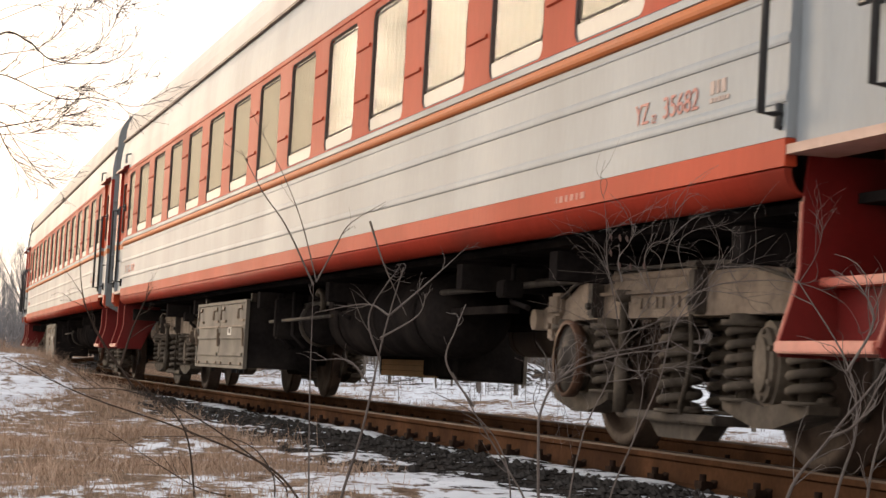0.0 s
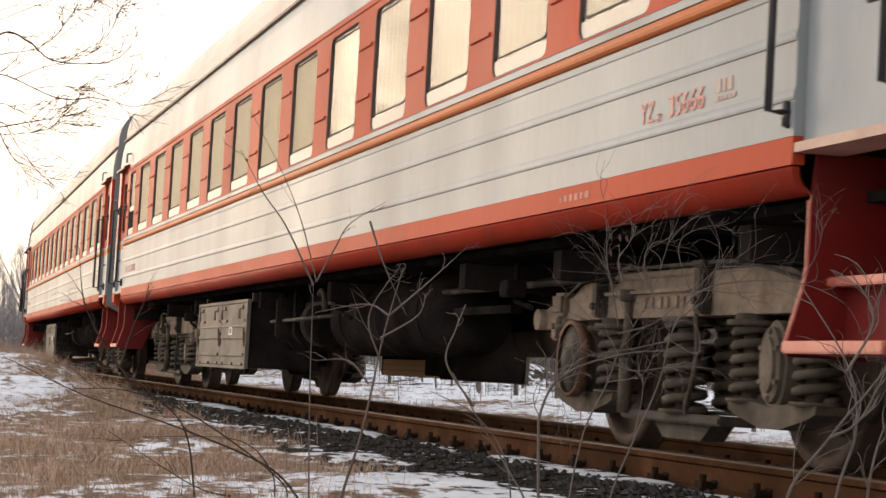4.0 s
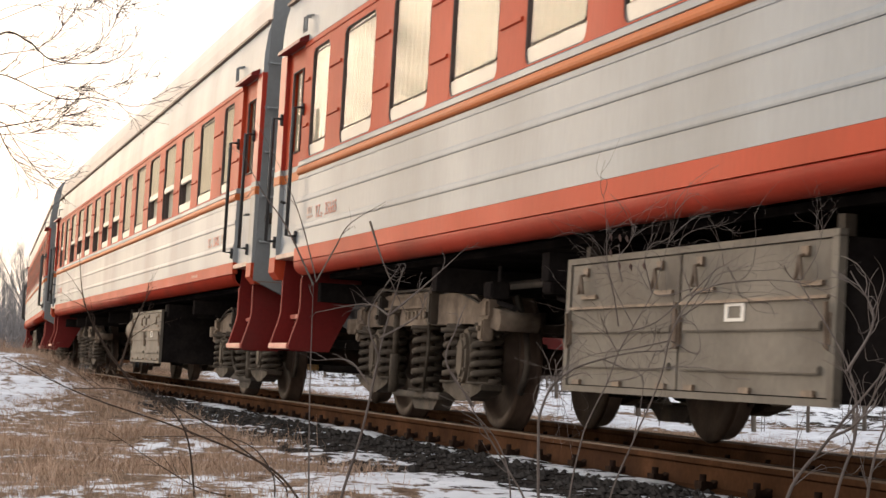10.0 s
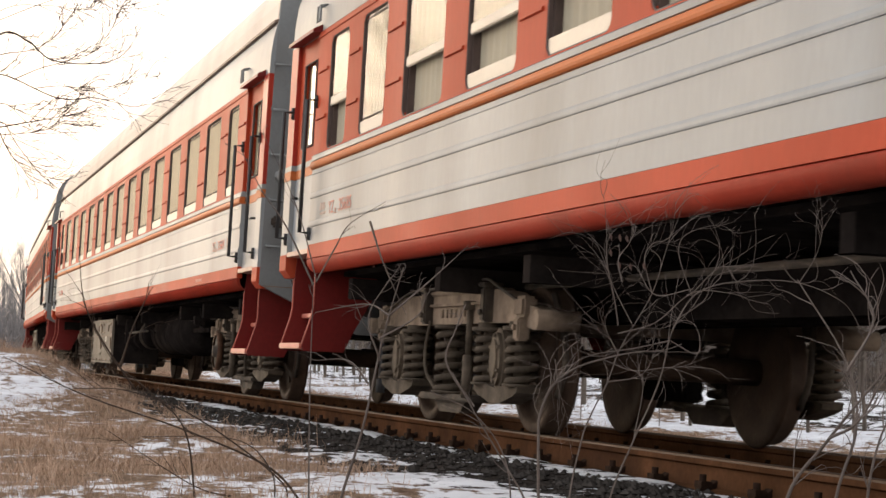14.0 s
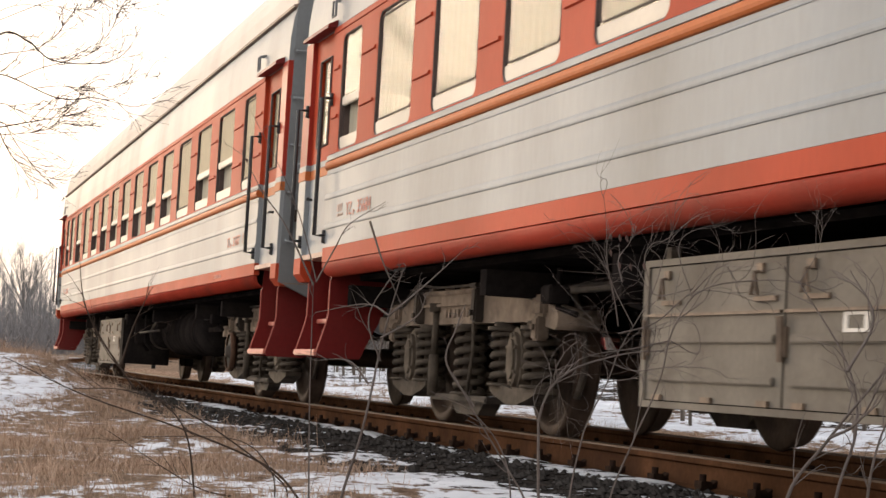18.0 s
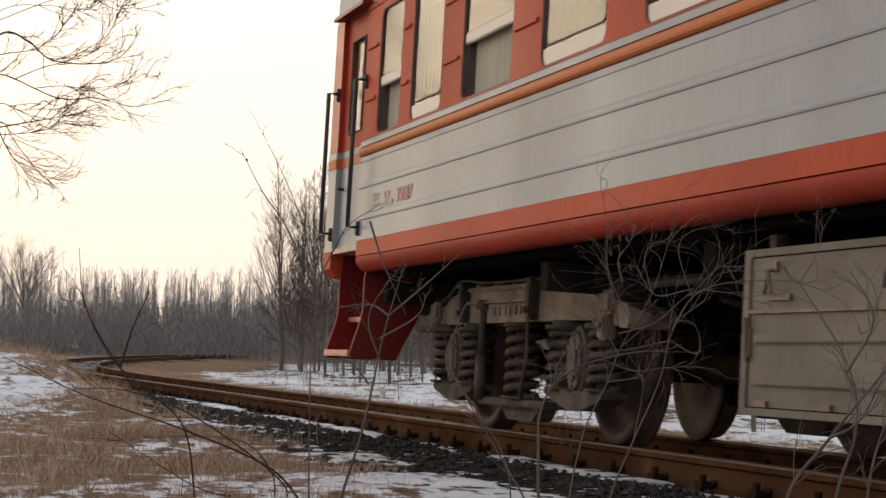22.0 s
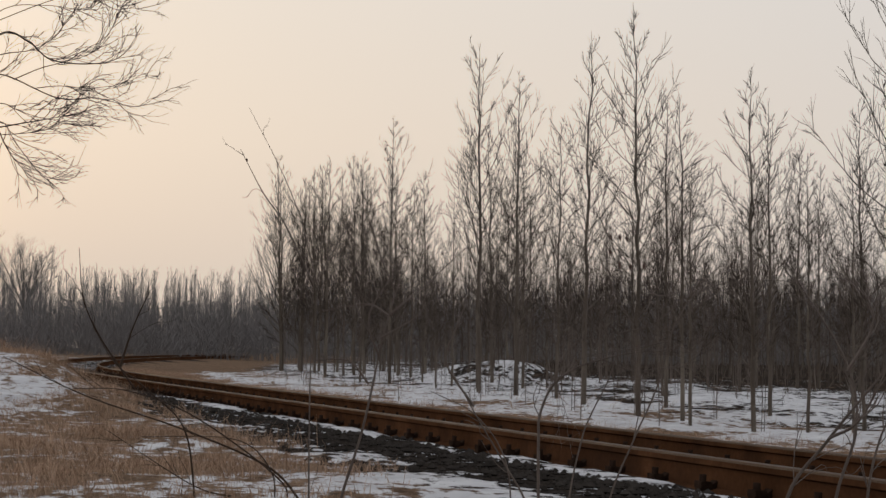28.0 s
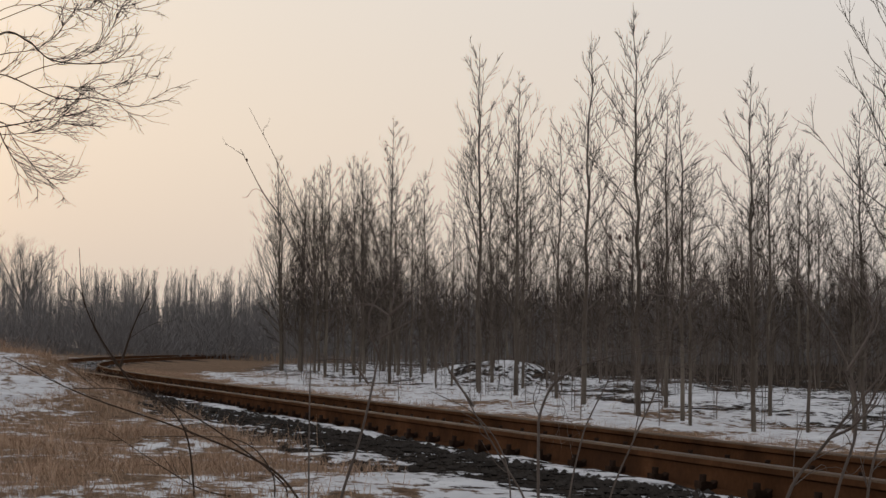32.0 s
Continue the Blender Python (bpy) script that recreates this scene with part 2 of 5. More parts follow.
def ground_material():
    """Snow, straw-coloured grass mat and dark cinder soil, laid out by the ground's own cover values and broken up by noise."""
    m = bpy.data.materials.new("snowy_winter_ground")
    m.use_nodes = True
    nt = m.node_tree
    N, L = nt.nodes.new, nt.links.new
    b = nt.nodes["Principled BSDF"]
    tc = N("ShaderNodeTexCoord")

    def noise(scale, detail, stretch=(1, 1, 1)):
        mp, n = N("ShaderNodeMapping"), N("ShaderNodeTexNoise")
        mp.inputs["Scale"].default_value = stretch
        n.inputs["Scale"].default_value, n.inputs["Detail"].default_value = scale, detail
        n.inputs["Roughness"].default_value = 0.68
        L(tc.outputs["Object"], mp.inputs[0])
        L(mp.outputs[0], n.inputs["Vector"])
        return n

    def two(a, c, n):
        x = N("ShaderNodeMixRGB")
        x.inputs[1].default_value, x.inputs[2].default_value = (*a, 1), (*c, 1)
        r = N("ShaderNodeMapRange")
        r.inputs["From Min"].default_value, r.inputs["From Max"].default_value = 0.32, 0.68
        L(n.outputs[0], r.inputs["Value"])
        L(r.outputs[0], x.inputs[0])
        return x

    def mask(attribute, n, gain):
        a, add, r = N("ShaderNodeAttribute"), N("ShaderNodeMath"), N("ShaderNodeMapRange")
        a.attribute_name = attribute
        sub = N("ShaderNodeMath")
        sub.operation, sub.inputs[1].default_value = "SUBTRACT", 0.5
        L(n.outputs[0], sub.inputs[0])
        add.operation, add.inputs[1].default_value = "MULTIPLY_ADD", gain
        L(sub.outputs[0], add.inputs[0])
        L(a.outputs["Fac"], add.inputs[2])
        r.inputs["From Min"].default_value, r.inputs["From Max"].default_value = 0.42, 0.58
        L(add.outputs[0], r.inputs["Value"])
        return r

    soil = two((0.015, 0.0128, 0.0115), (0.046, 0.039, 0.034), noise(14, 6))
    straw = two((0.062, 0.043, 0.031), (0.27, 0.188, 0.132), noise(11, 10))
    snow = two((0.46, 0.47, 0.50), (0.68, 0.69, 0.71), noise(2.5, 5))
    m1, m2 = N("ShaderNodeMixRGB"), N("ShaderNodeMixRGB")
    L(mask("straw", noise(3.0, 8), 0.9).outputs[0], m1.inputs[0])
    L(soil.outputs[0], m1.inputs[1])
    L(straw.outputs[0], m1.inputs[2])
    sm = mask("snow", noise(3.6, 12, (1.0, 1.9, 1)), 3.0)
    L(sm.outputs[0], m2.inputs[0])
    L(m1.outputs[0], m2.inputs[1])
    L(snow.outputs[0], m2.inputs[2])
    L(m2.outputs[0], b.inputs["Base Color"])
    b.inputs["Roughness"].default_value = 0.85
    b.inputs["Specular IOR Level"].default_value = 0.0
    bp, nb = N("ShaderNodeBump"), noise(22, 8)
    bp.inputs["Strength"].default_value, bp.inputs["Distance"].default_value = 0.6, 0.04
    L(nb.outputs[0], bp.inputs["Height"])
    L(bp.outputs[0], b.inputs["Normal"])
    return m


GROUND_COVER = ground_material()


# ---- mesh helpers ----
def box(bm, x0, x1, y0, y1, z0, z1, m=None, bevel=0.0):
    vs = [bm.verts.new((x, y, z)) for x in (x0, x1) for y in (y0, y1) for z in (z0, z1)]
    fs = [bm.faces.new([vs[i] for i in q]) for q in ((0, 1, 3, 2), (4, 6, 7, 5), (0, 4, 5, 1), (2, 3, 7, 6), (0, 2, 6, 4), (1, 5, 7, 3))]
    if bevel:
        es = list({e for f in fs for e in f.edges})
        got = bmesh.ops.bevel(bm, geom=es, offset=bevel, segments=2, affect="EDGES")
        vs = list({v for v in vs if v.is_valid} | set(got["verts"]))
    if m is not None:
        bmesh.ops.transform(bm, matrix=m, verts=vs)
    return vs


def tube(bm, pts, radii, n=8, cap=True):
    """A round rod through pts with the radius at each."""
    pts = [Vector(q) for q in pts]
    if not isinstance(radii, (list, tuple)):
        radii = [radii] * len(pts)
    rings, side = [], None
    for i, q in enumerate(pts):
        d = (pts[min(i + 1, len(pts) - 1)] - pts[max(i - 1, 0)]).normalized()
        if side is None:
            side = d.orthogonal().normalized()
        side = (side - d * side.dot(d)).normalized()
        other = d.cross(side)
        rings.append([bm.verts.new(q + (side * math.cos(a) + other * math.sin(a)) * radii[i]) for a in (6.2832 * j / n for j in range(n))])
    for a, b in zip(rings, rings[1:]):
        for j in range(n):
            f = bm.faces.new((a[j], a[(j + 1) % n], b[(j + 1) % n], b[j]))
            f.smooth = n > 5
    if cap and n > 2:
        bm.faces.new(rings[0][::-1])
        bm.faces.new(rings[-1])


def lathe(bm, profile, origin, axis="y", n=24, closed=True):
    """profile: (along, radius) pairs turned round an axis through origin."""
    rings = []
    for a, r in profile:
        ring = []
        for j in range(n):
            c, s = math.cos(6.28318 * j / n) * r, math.sin(6.28318 * j / n) * r
            v = (c, a, s) if axis == "y" else (a, c, s) if axis == "x" else (c, s, a)
            ring.append(bm.verts.new(Vector(origin) + Vector(v)))
        rings.append(ring)
    for a, b in zip(rings, rings[1:]):
        for j in range(n):
            f = bm.faces.new((a[j], a[(j + 1) % n], b[(j + 1) % n], b[j]))
            f.smooth = True
    if closed:
        bm.faces.new(rings[0])
        bm.faces.new(rings[-1][::-1])


def prism(bm, outline, y0, y1, plane="xz"):
    """An outline of (a, b) pairs extruded from y0 to y1 across its plane."""
    def at(a, b, c):
        return (a, c, b) if plane == "xz" else (c, a, b) if plane == "yz" else (a, b, c)
    u = [bm.verts.new(at(a, b, y0)) for a, b in outline]
    v = [bm.verts.new(at(a, b, y1)) for a, b in outline]
    n = len(u)
    for i in range(n):
        bm.faces.new((u[i], u[(i + 1) % n], v[(i + 1) % n], v[i]))
    bm.faces.new(u[::-1])
    bm.faces.new(v)


def finish(bm, name, mat):
    bmesh.ops.recalc_face_normals(bm, faces=bm.faces)
    me = bpy.data.meshes.new(name)
    bm.to_mesh(me)
    bm.free()
    me.materials.append(mat)
    return me


def part(name, bm, mat, parent, label="", at=None):
    """One mesh object under a thing or a part; bm may be a ready mesh."""
    ob = new(name, bm if isinstance(bm, bpy.types.Mesh) else finish(bm, name, mat))
    ob.parent = parent
    if at is not None:
        ob.matrix_basis = at
    return tagged(ob, label)


def thing(name, label, category, group="", at=None):
    ob = new(name)
    ob.empty_display_size = 0.2
    if at is not None:
        ob.matrix_basis = at
    return tagged(ob, label, category, group)


# ---- the track's line: nearly straight past the camera, bending away behind ----
CANT = radians(2.92)
STEP = 0.5


def lay_line():
    rows, n = {}, int(280 / STEP)
    for way in (1, -1):
        x = y = th = 0.0
        for i in range(n + 1):
            s = way * i * STEP
            rows[way * i] = (x, y, th)
            k = 0.00056 + (0.0034 - 0.00056) * min(1, max(0, (-36 - s) / 15))
            th -= way * k * STEP
            x += way * STEP * math.cos(th)
            y -= way * STEP * math.sin(th)
    return rows


LINE = lay_line()


def on_line(s):
    """Place and heading at s metres along the track's centre."""
    i = math.floor(s / STEP)
    f = s / STEP - i
    a, b = LINE[i], LINE[i + 1]
    return tuple(p + (q - p) * f for p, q in zip(a, b))


def track_point(s, l, z=0.0):
    """World place of a point l metres across and z above the rail heads, with the track's cant."""
    x, y, th = on_line(s)
    l, z = l * math.cos(CANT) + z * math.sin(CANT), z * math.cos(CANT) - l * math.sin(CANT)
    return Vector((x + l * math.sin(th), y + l * math.cos(th), z))


def line_y(x):
    """The track centre's y for a given x."""
    if x > -30:
        return on_line(x)[1]
    s = x
    for _ in range(6):
        s += (x - on_line(max(-270, s))[0]) * 1.02
    return on_line(max(-270, s))[1]


# ---- ground: one sheet with a ballast bed, a grassy bank and the snowy plantation floor ----
def smooth(a, b, v):
    t = min(1.0, max(0.0, (v - a) / (b - a)))
    return t * t * (3 - 2 * t)


def fbm(x, y, s, o=3):
    return noise.fractal(Vector((x * s, y * s, 7.3)), 1.0, 2.0, o)


def ground_at(x, y):
    """Height, snow cover and straw cover of the ground."""
    l = y - line_y(x) if -240 < x < 200 else 30.0
    n1, n2 = fbm(x, y, 0.35), fbm(x, y, 1.7)
    far = math.hypot(x, y)
    bed = -0.185 - max(-1.6, min(1.6, l)) * math.tan(CANT)
    if l < -0.85:
        bed += 0.035 * smooth(-0.85, -1.05, l)
    off = smooth(1.5, 3.6, l)
    z = bed * (1 - off) + (-0.42 + 0.07 * n1) * off
    z += 0.018 * n2 * (1 - smooth(40, 90, far)) * smooth(1.0, 1.6, abs(l))
    # low grassy bank on the camera's side of the line
    bank = smooth(-15, -28, x) * smooth(-1.75, -2.9, l) * smooth(-90, -60, x)
    z += 0.53 * bank + 0.05 * n1 * bank
    # snow heaps under the trees
    for hx, hy, r, h in ((-56, 12.5, 1.7, 0.50), (-53.5, 12.8, 1.3, 0.35), (-61, 14.5, 3, 0.15), (-47, 12, 3, 0.12), (-36, 11, 3.5, 0.10), (-28, 9.0, 1.6, 0.10)):
        d = math.hypot((x - hx) * 0.7, y - hy) / r
        if d < 2.5:
            z += h * math.exp(-d * d)
    if far > 250:
        z -= smooth(250, 600, far) * 1.5
    # cover
    straw, snow = 0.9, 0.0
    p = fbm(x * 0.8, y * 1.6, 0.55, 4) * 0.5
    q = fbm(x + 31, y - 17, 0.9, 4) * 0.5
    if l < -0.85:
        edge = l + 0.30 * p
        near = smooth(-34, -24, x)
        shoulder = smooth(-1.36, -1.18, edge) * near
        cinder = smooth(-1.14, -1.30, edge) * smooth(-2.05, -1.78, edge) * near
        drift = smooth(-14.6, -12.6, x) * smooth(-1.78, -1.98, edge) * smooth(-3.1, -2.5, edge)
        field = smooth(-2.7, -3.25, l) * smooth(-16.5, -19.5, x) * smooth(-29, -26, x)
        straw = 0.86 - 1.1 * cinder - 0.45 * smooth(-25.0, -17.0, x) * smooth(-2.75, -2.2, l) - 0.5 * shoulder
        snow = 0.33 + 0.42 * p + 0.36 * q + 0.20 * shoulder + 0.16 * drift + 0.34 * field - 0.11 * cinder
        snow += 0.10 * smooth(-13.5, -11.5, x) * smooth(-2.9, -3.3, l) - 0.30 * bank * smooth(-27, -31, x)
    elif l < 1.3:
        straw, snow = 0.25 + 0.4 * q, 0.30 + 0.5 * p
    else:
        edge = smooth(2.8, 4.6, l + 1.2 * p)
        straw = 0.95 - 0.55 * smooth(4.5, 8.0, l)
        snow = -0.1 + 0.74 * edge + 0.55 * p * (1 - 0.2 * edge) + 0.35 * q
        snow -= 0.30 * smooth(3.5, 1.5, l) - 0.25 * smooth(-14, -10, x) * smooth(1.5, 2.2, l)
        snow -= smooth(-70, -90, x) * 0.8 * smooth(9, 5, l)
        snow += 0.55 * fbm(x * 0.5 + 9, y, 1.1, 4) * edge - 0.06
        snow -= 0.75 * smooth(14.0, 22.0, l + 3 * p)
    if far > 90:
        snow -= 0.25 * smooth(90, 160, far)
    return z, snow, straw


def spread(a, b, lo, hi, near, far_step):
    """Coordinates from a to b, close together between lo and hi."""
    v, out = lo, []
    while v < hi:
        out.append(v)
        v += near
    v, d = lo, near
    head = []
    while v > a:
        d = min(d * 1.25, far_step)
        v -= d
        head.append(v)
    v, d = hi, near
    out.append(v)
    while v < b:
        d = min(d * 1.25, far_step)
        v += d
        out.append(v)
    return head[::-1] + out


def build_ground():
    xs, ys = spread(-2500, 2500, -70, -7, 0.16, 300), spread(-2500, 2500, -4.6, 14.0, 0.10, 300)
    verts, snow, straw = [], [], []
    for x in xs:
        for y in ys:
            z, a, b = ground_at(x, y)
            verts.append((x, y, z + max(0.0, min(1.0, (a - 0.42) * 4)) * 0.03))
            snow.append(a)
            straw.append(b)
    n = len(ys)
    faces = [(i * n + j, (i + 1) * n + j, (i + 1) * n + j + 1, i * n + j + 1) for i in range(len(xs) - 1) for j in range(n - 1)]
    me = bpy.data.meshes.new("ground")
    me.from_pydata(verts, [], faces)
    for name, values in (("snow", snow), ("straw", straw)):
        a = me.attributes.new(name, "FLOAT", "POINT")
        a.data.foreach_set("value", values)
    me.polygons.foreach_set("use_smooth", [True] * len(faces))
    me.materials.append(GROUND_COVER)
    tagged(new("ground", me), "patchy snow over dark cinder soil and straw-coloured grass", "ground", kind="structure")


build_ground()


# ---- track: rails with clips, sleepers ----
def build_rail(l, name, label):
    """A flat-bottomed rail swept along the line: rusty web and foot, worn head."""
    body = [(-0.065, -0.176), (0.065, -0.176), (0.065, -0.164), (0.012, -0.148), (0.009, -0.05), (0.034, -0.040), (0.034, -0.012),
            (-0.034, -0.012), (-0.034, -0.040), (-0.009, -0.05), (-0.012, -0.148), (-0.065, -0.164)]
    head = [(-0.036, -0.014), (0.036, -0.014), (0.035, -0.004), (0.026, 0.0), (-0.026, 0.0), (-0.035, -0.004)]
    rows = [s * 1.0 for s in range(-150, 41)]
    rail = None
    for outline, mat, nm in ((body, RAIL_RUST, name), (head, RAIL_HEAD, "rail_head")):
        verts, faces, n = [], [], len(outline)
        for s in rows:
            verts += [track_point(s, l + a, b) for a, b in outline]
        for i in range(len(rows) - 1):
            faces += [(i * n + j, i * n + (j + 1) % n, (i + 1) * n + (j + 1) % n, (i + 1) * n + j) for j in range(n)]
        me = bpy.data.meshes.new(nm)
        me.from_pydata(verts, [], faces)
        me.materials.append(mat)
        if rail is None:
            rail = tagged(new(nm, me), label, "rail", kind="structure")
        else:
            part(nm, me, mat, rail, "worn brown running surface")
    return rail


rail_near = build_rail(-0.755, "rail_near", "rust-brown steel rail with dark clips")
rail_far = build_rail(0.755, "rail_far", "rust-brown steel rail with dark clips")


def clip_mesh():
    bm = bmesh.new()
    prism(bm, [(-0.10, -0.176), (0.10, -0.176), (0.10, -0.150), (0.03, -0.128), (0.0, -0.10), (-0.03, -0.128), (-0.10, -0.150)], -0.035, 0.035, "yz")
    tube(bm, [(0, -0.075, -0.16), (0, -0.075, -0.085)], 0.019, 6)
    tube(bm, [(0, 0.075, -0.16), (0, 0.075, -0.085)], 0.019, 6)
    box(bm, -0.045, 0.045, -0.10, -0.045, -0.150, -0.118)
    box(bm, -0.045, 0.045, 0.045, 0.10, -0.150, -0.118)
    return finish(bm, "rail_clip", CLIP_IRON)


def sleeper_mesh():
    bm = bmesh.new()
    box(bm, -0.11, 0.11, -1.25, 1.25, -0.33, -0.178, bevel=0.012)
    return finish(bm, "sleeper", SLEEPER_WOOD)


def build_fastenings():
    clip, wood = clip_mesh(), sleeper_mesh()
    lead = None
    for i in range(-150, 12):
        s = -11.25 + (i + 0) * 0.632
        if s > 8 or s < -70:
            continue
        x, y, th = on_line(s)
        turn = Matrix.Rotation(-th, 4, "Z") @ Matrix.Rotation(-CANT, 4, "X")
        if s > -62:
            for rail, l in ((rail_near, -0.755), (rail_far, 0.755)):
                part("rail_clip", clip, None, rail, at=Matrix.Translation(track_point(s, l)) @ turn)
        at = Matrix.Translation((x, y, 0.0)) @ turn
        ob = new("sleeper", wood)
        ob.matrix_basis = at
        tagged(ob, "dark tarred timber sleeper half buried in cinders", "sleeper", "sleepers under the rails")


# ---- passenger coach ----
HALF = 1.553                 # half the body's width
WIDE, MEDIUM, SMALL = 0.485, 0.36, 0.30
LAYOUT_A = [(-8.96 + 1.475 * k, WIDE) for k in range(13)] + [(-10.245, SMALL), (10.03, SMALL)]
LAYOUT_B = [(-7.62 + 1.475 * k, WIDE) for k in range(12)] + [(-10.06, SMALL), (-8.96, MEDIUM), (10.05, SMALL)]
LAYOUT_C = [(-7.93 + 1.477 * k, WIDE) for k in range(12)] + [(-10.16, SMALL), (-9.22, MEDIUM), (9.69, SMALL)]


def wall_strip(bm, outer, x0, x1, side, thick=0.05, soft=False):
    """A length of side wall: outer is (half width, z) pairs from the bottom up."""
    ring = [(side * w, z) for w, z in outer] + [(side * (w - thick), z) for w, z in outer[::-1]]
    prism(bm, ring, x0, x1, "yz")
    if soft:
        for f in bm.faces:
            f.smooth = len(f.verts) == 4


def bead(z, h=0.023, d=0.008):
    """A half-round rib, fuller at its lower edge."""
    return [(HALF, z - h), (HALF + d * 0.75, z - h * 0.92), (HALF + d, z - h * 0.45), (HALF + d * 0.8, z + h * 0.25), (HALF + d * 0.35, z + h * 0.75), (HALF, z + h)]


def bent_curve(pts):
    """A smooth line through a few points."""
    pts = [Vector(q) for q in pts]
    ext = [pts[0] * 2 - pts[1]] + pts + [pts[-1] * 2 - pts[-2]]
    out = []
    for k in range(len(pts) - 1):
        a, b, c, d = ext[k:k + 4]
        for t in (0.0, 0.25, 0.5, 0.75):
            out.append(0.5 * ((2 * b) + (c - a) * t + (2 * a - 5 * b + 4 * c - d) * t * t + (3 * b - a - 3 * c + d) * t ** 3))
    return out + [pts[-1]]


def coach_body(root, short=0.0):
    """The shell; short is how much nearer to the middle the leading end lies."""
    ea, da, eb, db = -11.87, -10.84, 11.87 - short, 10.80 - short
    for side in (-1, 1):
        bm = bmesh.new()
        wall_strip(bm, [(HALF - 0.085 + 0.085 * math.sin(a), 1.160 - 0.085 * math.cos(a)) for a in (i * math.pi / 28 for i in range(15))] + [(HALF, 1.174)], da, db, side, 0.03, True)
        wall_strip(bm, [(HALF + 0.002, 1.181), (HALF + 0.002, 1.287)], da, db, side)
        skirt = part("lower_band", bm, ORANGE_PAINT, root, "orange-red painted skirt, rounded lower edge deep red with painted-in shade").data
        # Faces that curve under get the red with shade painted in.
        skirt.materials.append(SKIRT_SHADE_RED)
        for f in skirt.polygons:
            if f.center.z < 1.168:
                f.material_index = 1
        bm = bmesh.new()
        wall_strip(bm, [(HALF, 1.289)] + bead(1.447) + bead(1.671) + bead(1.842, 0.006, 0.004) + [(HALF, 1.874)], da, db, side)
        part("side_panel", bm, GREY_PAINT, root, "pale grey painted panel with pressed ribs")
        bm = bmesh.new()
        wall_strip(bm, [(HALF, 1.876), (HALF + 0.012, 1.880), (HALF + 0.020, 1.892), (HALF + 0.023, 1.908), (HALF + 0.020, 1.925), (HALF + 0.012, 1.938), (HALF, 1.942)], da, db, side)
        part("belt_stripe", bm, STRIPE_PAINT, root, "ochre orange waist moulding")
        bm = bmesh.new()
        wall_strip(bm, [(HALF, 1.944), (HALF + 0.010, 1.947), (HALF + 0.010, 1.980), (HALF, 1.990)], da, db, side)
        part("belt_line", bm, GREY_PAINT, root, "pale line above the moulding")
        bm = bmesh.new()
        wall_strip(bm, [(HALF - 0.004, 2.970), (1.545, 3.15), (1.525, 3.32), (1.50, 3.42)], ea, eb, side)
        part("upper_band", bm, GREY_PAINT, root, "pale grey band under the eaves")
        bm = bmesh.new()
        wall_strip(bm, [(1.505, 3.424), (1.530, 3.426), (1.534, 3.446), (1.49, 3.458)], ea, eb, side, 0.03)
        part("gutter", bm, GUTTER, root, "dark rain gutter")
        # doorway zones at both ends
        for end in (-1, 1):
            e, d = (abs(ea), abs(da)) if end < 0 else (eb, db)
            x0, x1 = sorted((end * d, end * (e - 0.25)))
            p0, p1 = sorted((end * (e - 0.25), end * e))
            door = bmesh.new()
            wall_strip(door, [(1.515, 1.265), (1.515, 1.860)], x0 + 0.01, x1 - 0.01, side, 0.04)
            leaf = part("door", door, GREY_PAINT, root, "entrance door, grey below and orange above")
            bm = bmesh.new()
            wall_strip(bm, [(1.518, 1.862), (1.518, 1.935)], x0 + 0.01, x1 - 0.01, side, 0.04)
            part("door_stripe", bm, STRIPE_PAINT, leaf)
            bm = bmesh.new()
            a, b = x0 + 0.20, x1 - 0.20
            for u, v, z0, z1 in ((x0 + 0.01, x1 - 0.01, 1.982, 2.10), (x0 + 0.01, x1 - 0.01, 2.78, 2.965), (x0 + 0.01, a, 2.10, 2.78), (b, x1 - 0.01, 2.10, 2.78)):
                wall_strip(bm, [(1.517, z0), (1.517, z1)], u, v, side, 0.04)
            part("door_top", bm, ORANGE_PAINT, leaf)
            bm = bmesh.new()
            wall_strip(bm, [(1.518, 1.937), (1.518, 1.980)], x0 + 0.01, x1 - 0.01, side, 0.04)
            part("door_line", bm, GREY_PAINT, leaf)
            bm = bmesh.new()
            bm.faces.new([bm.verts.new((x, side * 1.50, z)) for x, z in ((a, 2.10), (b, 2.10), (b, 2.78), (a, 2.78))])
            part("door_pane", bm, GLASS, leaf).visible_shadow = False
            bm = bmesh.new()
            wall_strip(bm, [(1.485, 2.08), (1.485, 2.80)], a - 0.03, b + 0.03, side, 0.008)
            part("door_blind", bm, CURTAIN, leaf)
            bm = bmesh.new()
            rim = [(x0 + 0.20, 2.10), (x1 - 0.20, 2.10), (x1 - 0.20, 2.78), (x0 + 0.20, 2.78), (x0 + 0.20, 2.10)]
            tube(bm, [(x, side * 1.52, z) for x, z in rim], 0.012, 5)
            part("door_gasket", bm, RUBBER, leaf)
            bm = bmesh.new()
            tube(bm, [((x0 + x1) / 2 + end * 0.26, side * 1.52, 1.70), ((x0 + x1) / 2 + end * 0.26, side * 1.56, 1.70), ((x0 + x1) / 2 + end * 0.18, side * 1.57, 1.70)], 0.012, 6)
            part("door_handle", bm, RAIL_BLACK, leaf, "black lever handle")
